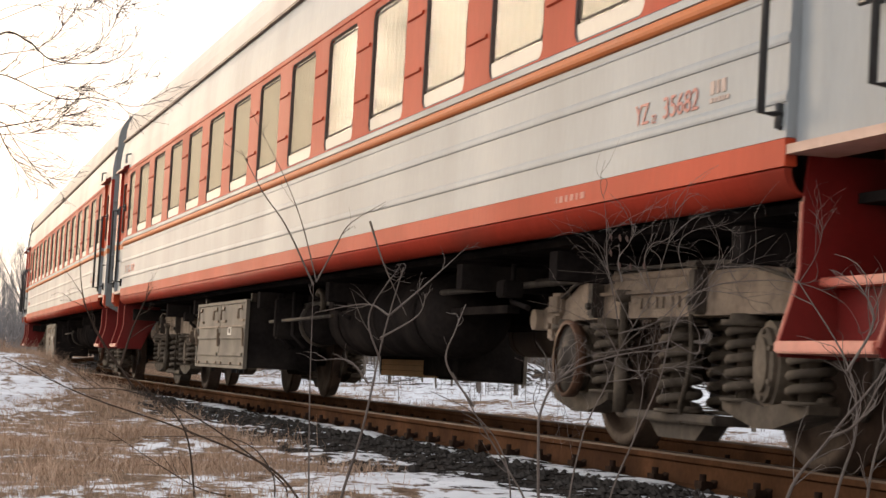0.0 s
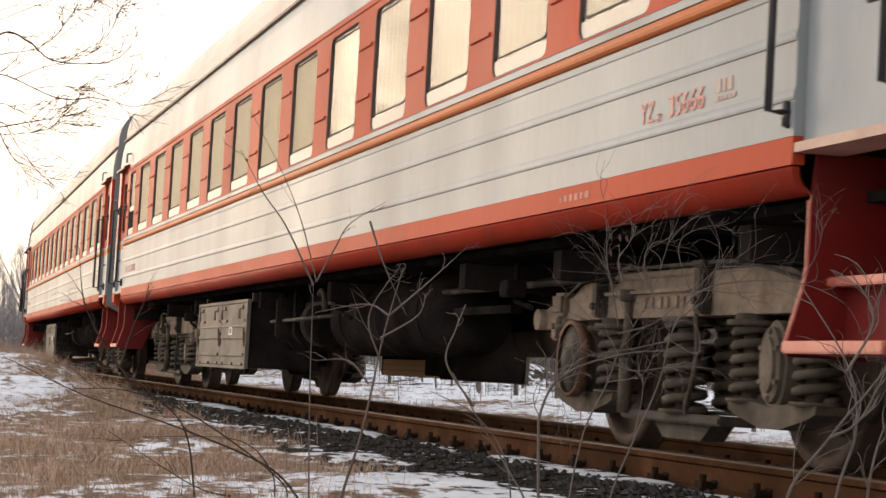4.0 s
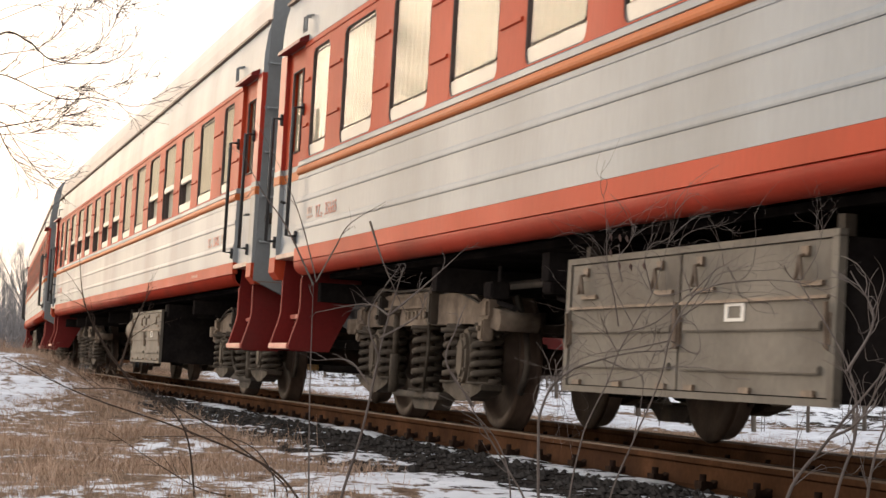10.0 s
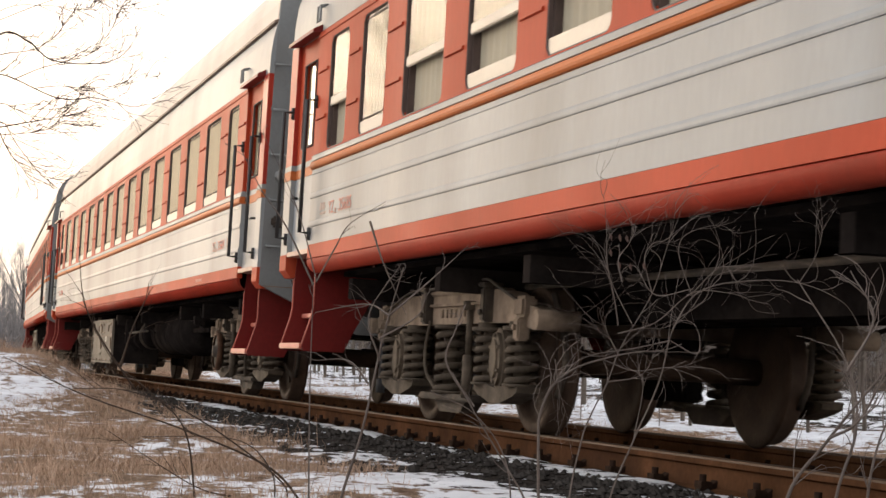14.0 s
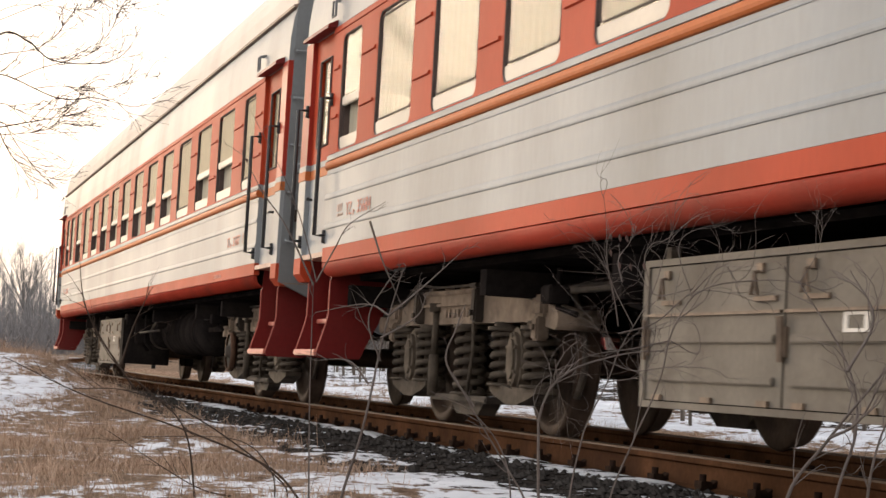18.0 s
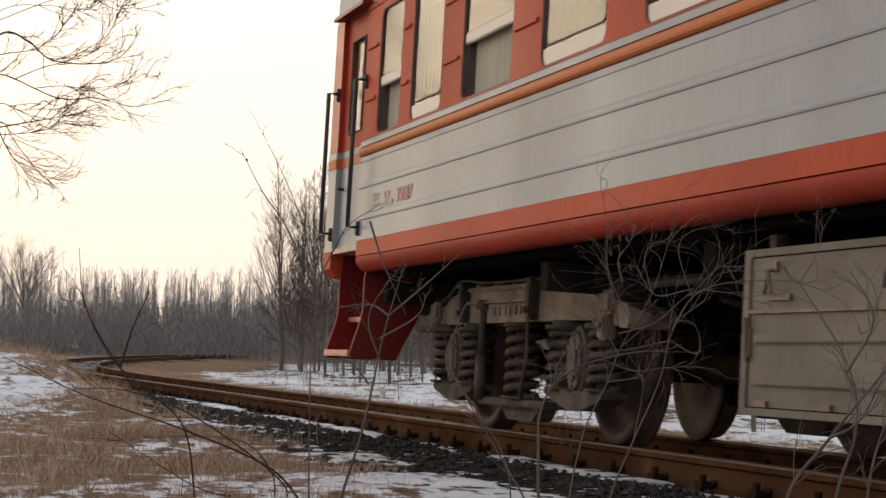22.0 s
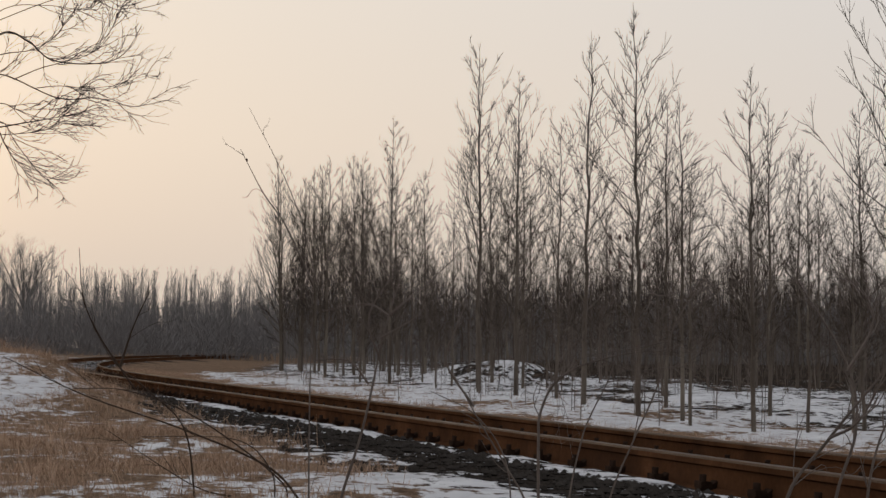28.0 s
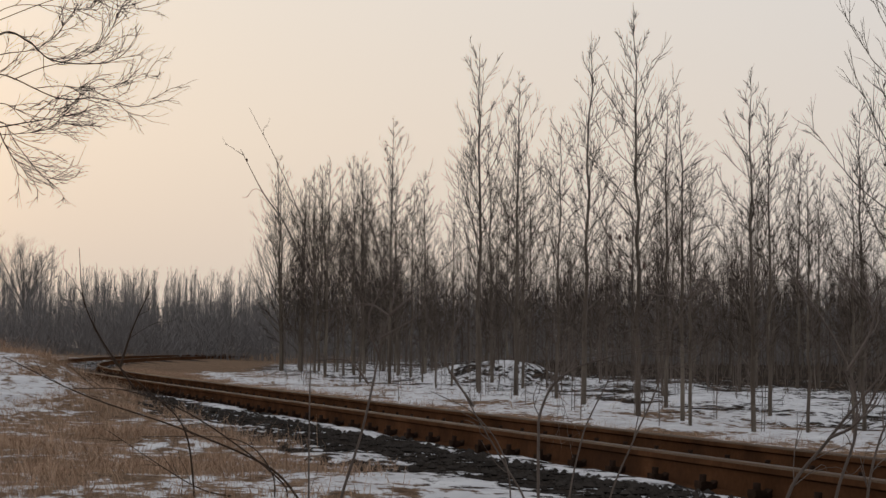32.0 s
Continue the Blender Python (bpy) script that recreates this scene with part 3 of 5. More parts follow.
            for zs, mat, nm, out in (([1.06, 1.12, 1.245], ORANGE_PAINT, "pillar_foot", 0.004), ([1.247, 1.860], GREY_PAINT, "corner_pillar", 0.0), ([1.862, 1.935], STRIPE_PAINT, "pillar_stripe", 0.006),
                                     ([1.937, 1.980], GREY_PAINT, "pillar_line", 0.003), ([1.982, 2.968], CORNER_RED, "pillar_top", 0.0)):
                bm = bmesh.new()
                wall_strip(bm, [(HALF + out - (0.05 if z < 1.08 else 0), z) for z in zs], p0, p1, side, 0.16)
                part(nm, bm, mat, root)
            # door posts beside the body, threshold, hood
            bm = bmesh.new()
            wall_strip(bm, [(HALF - 0.002, 1.225), (HALF - 0.002, 1.262)], x0, x1, side, 0.2)
            part("threshold", bm, THRESHOLD, root, "worn pale pink threshold plate")
            bm = bmesh.new()
            prism(bm, [(side * (HALF - 0.02), 2.965), (side * (HALF + 0.075), 2.955), (side * (HALF + 0.07), 2.985), (side * (HALF - 0.02), 3.03)], x0 - 0.06, x1 + 0.06, "yz")
            part("door_hood", bm, RED_PAINT, root, "small dark red hood over the door")
            bm = bmesh.new()
            hk = end * (d - 0.18)
            tube(bm, [(hk, side * 1.545, 3.16), (hk, side * 1.60, 3.15), (hk, side * 1.60, 3.03), (hk + end * 0.10, side * 1.60, 3.03), (hk + end * 0.10, side * 1.60, 3.15), (hk + end * 0.10, side * 1.545, 3.16)], 0.010, 5)
            part("lamp_bracket", bm, END_GREY, root, "small grey lamp bracket")
            for hx in (x0 - 0.05 if end > 0 else x0 - 0.03, x1 + 0.03 if end > 0 else x1 + 0.05):
                bm = bmesh.new()
                y = side * (HALF + 0.085)
                tube(bm, [(hx, side * HALF, 1.38), (hx, y, 1.38), (hx, y, 2.42), (hx, side * HALF, 2.42)], 0.0165, 7)
                tube(bm, [(hx, side * (HALF - 0.01), 1.33), (hx, side * (HALF + 0.012), 1.33), (hx, side * (HALF + 0.012), 1.42)], 0.016, 6)
                tube(bm, [(hx, side * (HALF - 0.01), 2.37), (hx, side * (HALF + 0.012), 2.37), (hx, side * (HALF + 0.012), 2.46)], 0.016, 6)
                part("handrail", bm, RAIL_BLACK, root, "black vertical grab rail")
            coach_steps(root, x0, x1, side, end)
    # roof shell
    bm = bmesh.new()
    arc = []
    for i in range(25):
        t = math.pi * i / 24
        c, s = math.cos(t), math.sin(t)
        arc.append((1.50 * math.copysign(abs(c) ** 0.72, c), 3.455 + 0.80 * abs(s) ** 0.80))
    prism(bm, arc + [(-1.42, 3.44), (1.42, 3.44)], ea + 0.02, eb - 0.02, "yz")
    roof = part("roof", bm, ROOF_PAINT, root, "dusty beige arched roof")
    for x in (-9.5, -6.3, -3.1, 0.1, 3.3, 6.5, 9.6):
        bm = bmesh.new()
        box(bm, x - 0.16, x + 0.16, -0.62, -0.30, 4.12, 4.36, bevel=0.04)
        box(bm, x - 0.22, x + 0.22, -0.70, -0.22, 4.33, 4.39, bevel=0.015)
        part("ventilator", bm, ROOF_PAINT, roof, "boxy roof ventilator")
    for end in (-1, 1):
        e, v = (abs(ea), 1) if end < 0 else (eb, -1)
        bm = bmesh.new()
        shell = [(math.copysign(min(abs(y), 1.49), y), z - 0.01) for y, z in arc]
        prism(bm, shell + [(-1.50, 3.44), (-1.53, 1.09), (-1.02, 0.87), (-0.62, 0.70), (0.62, 0.70), (1.02, 0.87), (1.53, 1.09), (1.50, 3.44)], end * (e - 0.05), end * (e + 0.012), "yz")
        wall = part("end_wall", bm, END_GREY, root, "blue-grey end wall with grab irons")
        bm = bmesh.new()
        box(bm, min(end * (e + 0.012), end * (e + 0.016)), max(end * (e + 0.012), end * (e + 0.016)), -1.50, 1.50, 1.075, 1.083)
        part("seam", bm, GUTTER, wall)
        for z in (1.43, 1.84, 2.24, 2.64, 3.04):
            bm = bmesh.new()
            x = end * (e + 0.085)
            tube(bm, [(end * e, v * 1.49, z + 0.015), (x, v * 1.49, z), (x, v * 1.14, z), (end * e, v * 1.14, z + 0.015)], 0.010, 6)
            lathe(bm, [(0, 0.028), (0.02, 0.028)], (end * (e + 0.01) - 0.01, v * 1.49, z + 0.015), "x", 10)
            part("grab_iron", bm, END_GREY, wall)
        bm = bmesh.new()
        lathe(bm, [(end * -0.02, 0.052), (end * 0.03, 0.05), (end * 0.05, 0.03)], (end * (e + 0.02), v * 1.40, 2.06), "x", 16)
        part("tail_lamp", bm, END_GREY, wall, "small round grey lamp housing")
        bm = bmesh.new()
        box(bm, min(end * (e + 0.005), end * (e + 0.085)), max(end * (e + 0.005), end * (e + 0.085)), min(v * 1.46, v * 1.28), max(v * 1.46, v * 1.28), 1.60, 1.70, bevel=0.02)
        tube(bm, [(end * (e + 0.07), v * 1.38, 1.645), (end * (e + 0.13), v * 1.32, 1.64), (end * (e + 0.20), v * 1.22, 1.625)], [0.04, 0.035, 0.03], 8)
        part("cable_socket", bm, BOGIE_DARK, wall, "dark jumper cable socket with a lid")
        bm = bmesh.new()
        tube(bm, bent_curve([(end * (e + 0.12), v * 1.36, 1.60), (end * (e + 0.13), v * 1.30, 1.36), (end * (e + 0.16), v * 1.24, 1.08), (end * (e + 0.24), v * 1.16, 0.95), (end * (e + 0.42), v * 1.08, 0.97), (end * (e + 0.60), v * 1.02, 1.18)]), 0.017, 7)
        part("jumper_cable", bm, BELLOWS, wall, "hanging black jumper cable")
        bm = bmesh.new()
        for i in range(4):
            x = end * (e + 0.02 + 0.09 * i)
            box(bm, min(x, x + end * 0.07), max(x, x + end * 0.07), -0.72 + 0.02 * (i % 2), 0.72 - 0.02 * (i % 2), 1.15, 3.25 - 0.02 * (i % 2), bevel=0.02)
        part("gangway_bellows", bm, BELLOWS, root, "dark folded gangway bellows")
        bm = bmesh.new()
        box(bm, min(end * 11.2, end * 12.27), max(end * 11.2, end * 12.27), -0.13, 0.13, 0.76, 1.0, bevel=0.03)
        box(bm, min(end * 12.02, end * 12.24), max(end * 12.02, end * 12.24), -0.19, 0.19, 0.66, 1.04, bevel=0.04)
        part("coupler", bm, BLACK_STEEL, root, "near-black knuckle coupler")
        for y in (-0.42, 0.42):
            bm = bmesh.new()
            tube(bm, bent_curve([(end * (e - 0.1), y, 0.84), (end * (e + 0.10), y, 0.78), (end * (e + 0.20), y, 0.58), (end * (e + 0.18), y, 0.30)]), 0.026, 8)
            tube(bm, [(end * (e + 0.18), y, 0.32), (end * (e + 0.18), y, 0.20)], 0.042, 8)
            part("brake_hose", bm, BELLOWS, root, "hanging black brake hose")
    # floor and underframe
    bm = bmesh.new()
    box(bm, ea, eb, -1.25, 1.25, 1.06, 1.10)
    under = part("underframe", bm, BLACK_STEEL, root, "near-black floor and underframe")
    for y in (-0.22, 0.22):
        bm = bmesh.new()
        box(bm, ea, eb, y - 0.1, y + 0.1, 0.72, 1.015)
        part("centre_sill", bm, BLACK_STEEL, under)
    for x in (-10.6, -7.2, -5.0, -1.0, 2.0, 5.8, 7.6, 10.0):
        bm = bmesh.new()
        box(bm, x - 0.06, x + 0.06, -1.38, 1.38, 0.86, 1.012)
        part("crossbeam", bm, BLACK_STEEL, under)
    # Added sheet along the middle; its dark colour paints the unlit interior.
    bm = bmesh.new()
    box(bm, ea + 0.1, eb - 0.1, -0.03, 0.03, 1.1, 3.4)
    part("inner_partition", bm, INSIDE, root, "added dark brown sheet standing in for the unlit interior")


BANDS = {}


def window_band(root, side, layout, short=0.0):
    """Sill rail, head rail and pillars with bars round the openings of a layout of (centre, half width)."""
    key = (side, tuple(layout), short)
    if key not in BANDS:
        da, db, bm = -10.84, 10.80 - short, bmesh.new()
        wall_strip(bm, [(HALF, 1.992), (HALF, 2.0)], da, db, side)
        wall_strip(bm, [(HALF, 2.87), (HALF, 2.915), (HALF + 0.008, 2.92), (HALF + 0.008, 2.955), (HALF - 0.004, 2.968)], da, db, side)
        holes = sorted((x - w, x + w) for x, w in layout)
        edges = [da] + [v for h in holes for v in h] + [db]
        for a, b in zip(edges[::2], edges[1::2]):
            wall_strip(bm, [(HALF, 2.0), (HALF, 2.87)], a, b, side)
            for z in (2.27, 2.64):
                wall_strip(bm, [(HALF, z - 0.014), (HALF + 0.014, z - 0.008), (HALF + 0.014, z + 0.008), (HALF, z + 0.014)], a + 0.06, b - 0.06, side, 0.02)
        r = 0.075
        for a, b in holes:
            for cx, sx in ((a, 1), (b, -1)):
                for cz, sz in ((2.0, 1), (2.87, -1)):
                    arc = [(cx + sx * (r - r * math.sin(t)), cz + sz * (r - r * math.cos(t))) for t in (i * math.pi / 8 for i in range(5))]
                    prism(bm, [(cx, cz)] + arc, side * (HALF - 0.045), side * (HALF - 0.001))
        BANDS[key] = finish(bm, "window_band", ORANGE_PAINT)
    part("window_band", BANDS[key], None, root, "faded orange band between the windows")


def thing_part(name, root, label, shape, x0, x1):
    """Two side plates: the first carries the second and whatever hangs between them."""
    bm = bmesh.new()
    prism(bm, shape, x0, x0 + 0.012, "yz")
    st = part(name, bm, RED_PAINT, root, label)
    bm = bmesh.new()
    prism(bm, shape, x1 - 0.012, x1, "yz")
    part("side_plate", bm, RED_PAINT, st)
    return st


def coach_steps(root, x0, x1, side, end):
    """Red boarding steps hung under a door: two cranked side plates, risers and treads."""
    shape = [(side * 1.46, 1.235), (side * 1.475, 1.05), (side * 1.475, 0.80), (side * 1.49, 0.72), (side * 1.555, 0.50), (side * 1.545, 0.465), (side * 1.22, 0.465), (side * 1.15, 0.62), (side * 1.03, 0.85), (side * 0.98, 0.93), (side * 0.98, 1.10), (side * 1.10, 1.235)]
    st = thing_part("boarding_steps", root, "dark red boarding steps under the door", shape, x0, x1)
    for a, b, c, d in ((1.30, 1.315, 0.52, 0.73), (1.10, 1.115, 0.76, 1.04), (0.985, 1.0, 1.0, 1.22)):
        bm = bmesh.new()
        box(bm, x0 + 0.013, x1 - 0.013, min(side * a, side * b), max(side * a, side * b), c, d)
        part("riser", bm, RED_PAINT, st)
    edge = [(side * (y + 0.003), z) for y, z in ((1.475, 1.05), (1.475, 0.80), (1.49, 0.72), (1.555, 0.50))]
    for x in (x0 + 0.006, x1 - 0.006):
        bm = bmesh.new()
        tube(bm, [(x, y, z) for y, z in edge], 0.008, 5)
        part("plate_edge", bm, TREAD_PAINT, st, "worn pale plate edge")
    for z, y0, y1, h in ((0.478, 1.27, 1.572, 0.045), (0.735, 1.08, 1.40, 0.035)):
        bm = bmesh.new()
        a, b = sorted((side * y0, side * y1))
        box(bm, x0 + 0.014, x1 - 0.014, a, b, z, z + h, bevel=0.006)
        part("tread", bm, TREAD_PAINT, st, "worn pink step tread")


def window_meshes():
    """Meshes for one wide window, centred on its opening, seen from -y."""
    w, h, r = 0.485, 0.435, 0.075

    def rounded(w, h, r, y):
        out = []
        for cx, cz, a0 in ((w - r, h - r, 0), (-w + r, h - r, 1), (-w + r, -h + r, 2), (w - r, -h + r, 3)):
            out += [(cx + r * math.cos(a), y, cz + r * math.sin(a)) for a in ((a0 + i / 4) * math.pi / 2 for i in range(5))]
        return out + out[:1]

    got = {}
    for key, ww in ((WIDE, WIDE), (MEDIUM, MEDIUM), (SMALL, SMALL)):
        bm = bmesh.new()
        tube(bm, rounded(ww - 0.003, h - 0.003, r, 0.001), 0.008, 5)
        box(bm, -ww, -ww + 0.012, 0.002, 0.022, -h, h)
        got[key, "frame"] = finish(bm, "window_frame", RUBBER)
        bm = bmesh.new()
        box(bm, -ww + 0.012, ww - 0.012, 0.002, 0.016, -h + 0.01, -h + 0.098)
        got[key, "sill"] = finish(bm, "sash_foot", SASH_PAINT)
        bm = bmesh.new()
        tube(bm, [(x, y, z if z > 0 else z * 0.80) for x, y, z in rounded(ww - 0.035, h - 0.035, 0.05, 0.006)], 0.006, 4)
        got[key, "bead"] = finish(bm, "glazing_bead", RUBBER)
        bm = bmesh.new()
        bm.faces.new([bm.verts.new(q) for q in ((-ww + 0.01, 0.008, -h + 0.02), (ww - 0.01, 0.008, -h + 0.02), (ww - 0.01, 0.008, h - 0.01), (-ww + 0.01, 0.008, h - 0.01))])
        got[key, "pane"] = finish(bm, "pane", GLASS)
        bm = bmesh.new()
        bm.faces.new([bm.verts.new(q) for q in ((-ww + 0.01, 0.008, -0.06), (ww - 0.01, 0.008, -0.06), (ww - 0.01, 0.008, h - 0.01), (-ww + 0.01, 0.008, h - 0.01))])
        got[key, "upper_pane"] = finish(bm, "upper_pane", GLASS)
        bm = bmesh.new()
        n = 26
        rows = [[bm.verts.new((-ww + 2 * ww * i / n, 0.066 + 0.006 * math.sin(i * 1.9), z)) for i in range(n + 1)] for z in (-h, -0.26, -0.02)]
        for a, b in zip(rows, rows[1:]):
            for i in range(n):
                bm.faces.new((a[i], a[i + 1], b[i + 1], b[i])).smooth = True
        got[key, "inner_blind"] = finish(bm, "inner_blind", CURTAIN)
        for nm, lo in (("curtain", -h), ("short_curtain", -0.02)):
            bm = bmesh.new()
            n = 26
            rows = [[bm.verts.new((-ww + 2 * ww * i / n, 0.0185 + 0.0035 * math.sin(i * 1.9) + 0.002 * math.sin(i * 0.7 + z * 5), z)) for i in range(n + 1)] for z in (lo, (lo + h) / 2, h)]
            for a, b in zip(rows, rows[1:]):
                for i in range(n):
                    bm.faces.new((a[i], a[i + 1], b[i + 1], b[i])).smooth = True
            got[key, nm] = finish(bm, nm, CURTAIN)
        bm = bmesh.new()
        box(bm, -ww + 0.012, ww - 0.012, 0.004, 0.035, -0.10, -0.03, bevel=0.006)
        got[key, "rail"] = finish(bm, "sash_bar", SASH_PAINT)
        bm = bmesh.new()
        box(bm, -0.014, 0.014, 0.024, 0.076, -h, -0.03)
        got[key, "stile"] = finish(bm, "sash_stile", RUBBER)
    return got


WINDOWS = window_meshes()


def coach_windows(root, layout, lowered, short=0.0):
    """Hang the windows in a coach; lowered names the openings whose upper sash has been let down."""
    for side in (-1, 1):
        window_band(root, side, layout, short)
        for i, (x, key) in enumerate(layout):
            at = Matrix.Translation((x, side * (HALF - 0.008), 2.435)) @ Matrix.Rotation(0 if side < 0 else math.pi, 4, "Z")
            down = i in lowered
            w = part("window", WINDOWS[key, "frame"], None, root, "half-open window with a lowered sash" if down else "closed window with a cream blind", at)
            glass = "upper_pane" if down else "pane"
            part(glass, WINDOWS[key, glass], None, w).visible_shadow = False
            if down:
                part("inner_blind", WINDOWS[key, "inner_blind"], None, w)
                part("sash_bar", WINDOWS[key, "rail"], None, w)
                for e in (-1, 1):
                    part("sash_stile", WINDOWS[key, "stile"], None, w, "", Matrix.Translation((e * (key - 0.016), 0, 0)))
                part("curtain", WINDOWS[key, "short_curtain"], None, w)
                if i % 3:
                    part("sash_foot", WINDOWS[key, "sill"], None, w)
            else:
                part("sash_foot", WINDOWS[key, "sill"], None, w)
                part("glazing_bead", WINDOWS[key, "bead"], None, w)
                part("curtain", WINDOWS[key, "curtain"], None, w)


# bogie
def coil(bm, x, y, z0, z1, r, wire, turns):
    n = int(turns * 12)
    tube(bm, [(x + r * math.cos(6.2832 * i / 12), y + r * math.sin(6.2832 * i / 12), z0 + (z1 - z0) * i / n) for i in range(n + 1)], wire, 6)


def coach_bogie(root, cx, pulley=False):
    bm = bmesh.new()
    for s in (-1, 1):
        ya, yb = sorted((s * 0.94, s * 1.055))
        # cranked cast side frame, drooping at both ends
        prism(bm, [(-2.02, 0.635), (-1.86, 0.625), (-1.55, 0.665), (-1.30, 0.675), (1.30, 0.675), (1.55, 0.665), (1.86, 0.625), (2.02, 0.635), (2.04, 0.72), (1.90, 0.755), (1.52, 0.80), (1.34, 0.865), (1.10, 0.885),
                   (-1.10, 0.885), (-1.34, 0.865), (-1.52, 0.80), (-1.90, 0.755), (-2.04, 0.72)], ya, yb)
    for x in (-2.0, 2.0):
        for s in (-1, 1):
            tube(bm, [(x, s * 0.84, 0.682), (x, s * 1.10, 0.682)], 0.062, 12)
    box(bm, -0.62, -0.50, -0.95, 0.95, 0.66, 0.80)
    box(bm, 0.50, 0.62, -0.95, 0.95, 0.66, 0.80)
    bogie = part("bogie", bm, BOGIE_TAN, root, "dust-caked four-wheel bogie frame", Matrix.Translation((cx, 0, 0)))
    for s in (-1, 1):
        lo, hi = (lambda a, b: min(s * a, s * b)), (lambda a, b: max(s * a, s * b))
        bm = bmesh.new()
        box(bm, -0.98, 0.44, lo(0.90, 1.075), hi(0.90, 1.075), 0.872, 0.905, bevel=0.008)
        for x in (-0.80, -0.42, -0.05, 0.28):
            lathe(bm, [(0.905, 0.032), (0.925, 0.030), (0.93, 0.016)], (x, s * 1.03, 0), "z", 10)
        part("top_plate", bm, BOGIE_TAN, bogie, "sand-coloured bolted top plate")
        bm = bmesh.new()
        box(bm, -0.92, 0.36, lo(1.056, 1.085), hi(1.056, 1.085), 0.795, 0.812)
        for k in range(6):
            a = -0.42 + 0.105 * k
            box(bm, a, a + 0.062 - 0.018 * (k % 2), lo(1.056, 1.066), hi(1.056, 1.066), 0.72, 0.775)
        part("cast_rib", bm, BOGIE_TAN, bogie, "cast rib and raised foundry marks")
        for x in (-0.98, 0.43):
            bm = bmesh.new()
            box(bm, x - 0.045, x + 0.045, lo(1.04, 1.12), hi(1.04, 1.12), 0.68, 0.90, bevel=0.012)
            box(bm, x - 0.075, x + 0.075, lo(1.0, 1.13), hi(1.0, 1.13), 0.90, 0.93, bevel=0.008)
            lathe(bm, [(0, 0.022), (s * 0.02, 0.02)], (x, s * 1.12, 0.74), "y", 6)
            part("swing_link_bracket", bm, BOGIE_DARK, bogie, "dark bolted link bracket")
        bm = bmesh.new()
        box(bm, -0.66, 0.62, lo(0.86, 1.06), hi(0.86, 1.06), 0.165, 0.21, bevel=0.01)
        prism(bm, [(-0.34, 0.165), (0.40, 0.165), (0.28, 0.085), (-0.20, 0.085)], s * 0.88, s * 1.0)
        part("spring_plank", bm, BOGIE_DARK, bogie)
        for y in (1.0, 0.74):
            bm = bmesh.new()
            coil(bm, 0.06, s * y, 0.22, 0.655, 0.092, 0.024, 6.0)
            tube(bm, [(0.06, s * y, 0.21), (0.06, s * y, 0.66)], 0.052, 10)
            lathe(bm, [(0.21, 0.125), (0.228, 0.125)], (0.06, s * y, 0), "z", 16)
            lathe(bm, [(0.645, 0.125), (0.672, 0.125)], (0.06, s * y, 0), "z", 16)
            part("bolster_spring", bm, SPRING_STEEL, bogie, "dusty coil spring")
        bm = bmesh.new()
        tube(bm, [(-0.58, s * 1.07, 0.19), (-0.58, s * 1.07, 0.47)], 0.036, 10)
        tube(bm, [(-0.58, s * 1.07, 0.47), (-0.58, s * 1.07, 0.78)], 0.024, 8)
        lathe(bm, [(0.76, 0.05), (0.82, 0.05)], (-0.58, s * 1.07, 0), "z", 10)
        part("damper", bm, SPRING_STEEL, bogie, "slim vertical damper")
        for ax in (-1.2, 1.2):
            bm = bmesh.new()
            prism(bm, [(ax + 0.125 * math.cos(a), 0.45 + 0.195 * math.sin(a)) for a in (i * 0.3142 for i in range(20))], s * 0.90, s * 1.06)
            prism(bm, [(ax + 0.105 * math.cos(a), 0.45 + 0.165 * math.sin(a)) for a in (i * 0.3142 for i in range(20))], s * 1.06, s * 1.085)
            prism(bm, [(ax + 0.065 * math.cos(a), 0.45 + 0.12 * math.sin(a)) for a in (i * 0.3142 for i in range(20))], s * 1.085, s * 1.10)
            for k in range(6):
                a = k * 1.0472 + 0.52
                lathe(bm, [(0, 0.015), (s * 0.016, 0.013)], (ax + 0.088 * math.cos(a), s * 1.083, 0.45 + 0.145 * math.sin(a)), "y", 6)
            part("axle_box", bm, AXLE_BOX_DUST, bogie, "rounded dusty axle box with a bolted oval cover")
            bm = bmesh.new()
            wing = [(ax - 0.45, 0.285), (ax - 0.44, 0.25), (ax - 0.36, 0.225), (ax - 0.20, 0.195), (ax - 0.10, 0.175), (ax + 0.10, 0.175), (ax + 0.20, 0.195), (ax + 0.36, 0.225), (ax + 0.44, 0.25), (ax + 0.45, 0.285), (ax + 0.20, 0.29), (ax, 0.27), (ax - 0.20, 0.29)]
            prism(bm, wing, s * 0.93, s * 1.075)
            part("spring_saddle", bm, SPRING_STEEL, bogie, "curved saddle under the axle springs")
            for x in (ax - 0.325, ax + 0.325):
                bm = bmesh.new()
                coil(bm, x, s * 1.01, 0.30, 0.625, 0.088, 0.022, 5.2)
                tube(bm, [(x, s * 1.01, 0.27), (x, s * 1.01, 0.68)], 0.05, 9)
                lathe(bm, [(0.283, 0.118), (0.30, 0.118)], (x, s * 1.01, 0), "z", 16)
                lathe(bm, [(0.622, 0.128), (0.648, 0.128), (0.65, 0.09), (0.678, 0.09)], (x, s * 1.01, 0), "z", 16)
                part("axle_spring", bm, SPRING_STEEL, bogie, "coil spring beside the axle box")
            bm = bmesh.new()
            k = 1 if ax < 0 else -1
            box(bm, ax + k * 0.50, ax + k * 0.58, s * 0.75 - 0.06, s * 0.75 + 0.06, 0.28, 0.60, bevel=0.015)
            tube(bm, [(ax + k * 0.56, s * 0.80, 0.45), (ax + k * 0.56, s * 0.80, 0.84)], 0.02, 6)
            part("brake_shoe", bm, BOGIE_DARK, bogie)
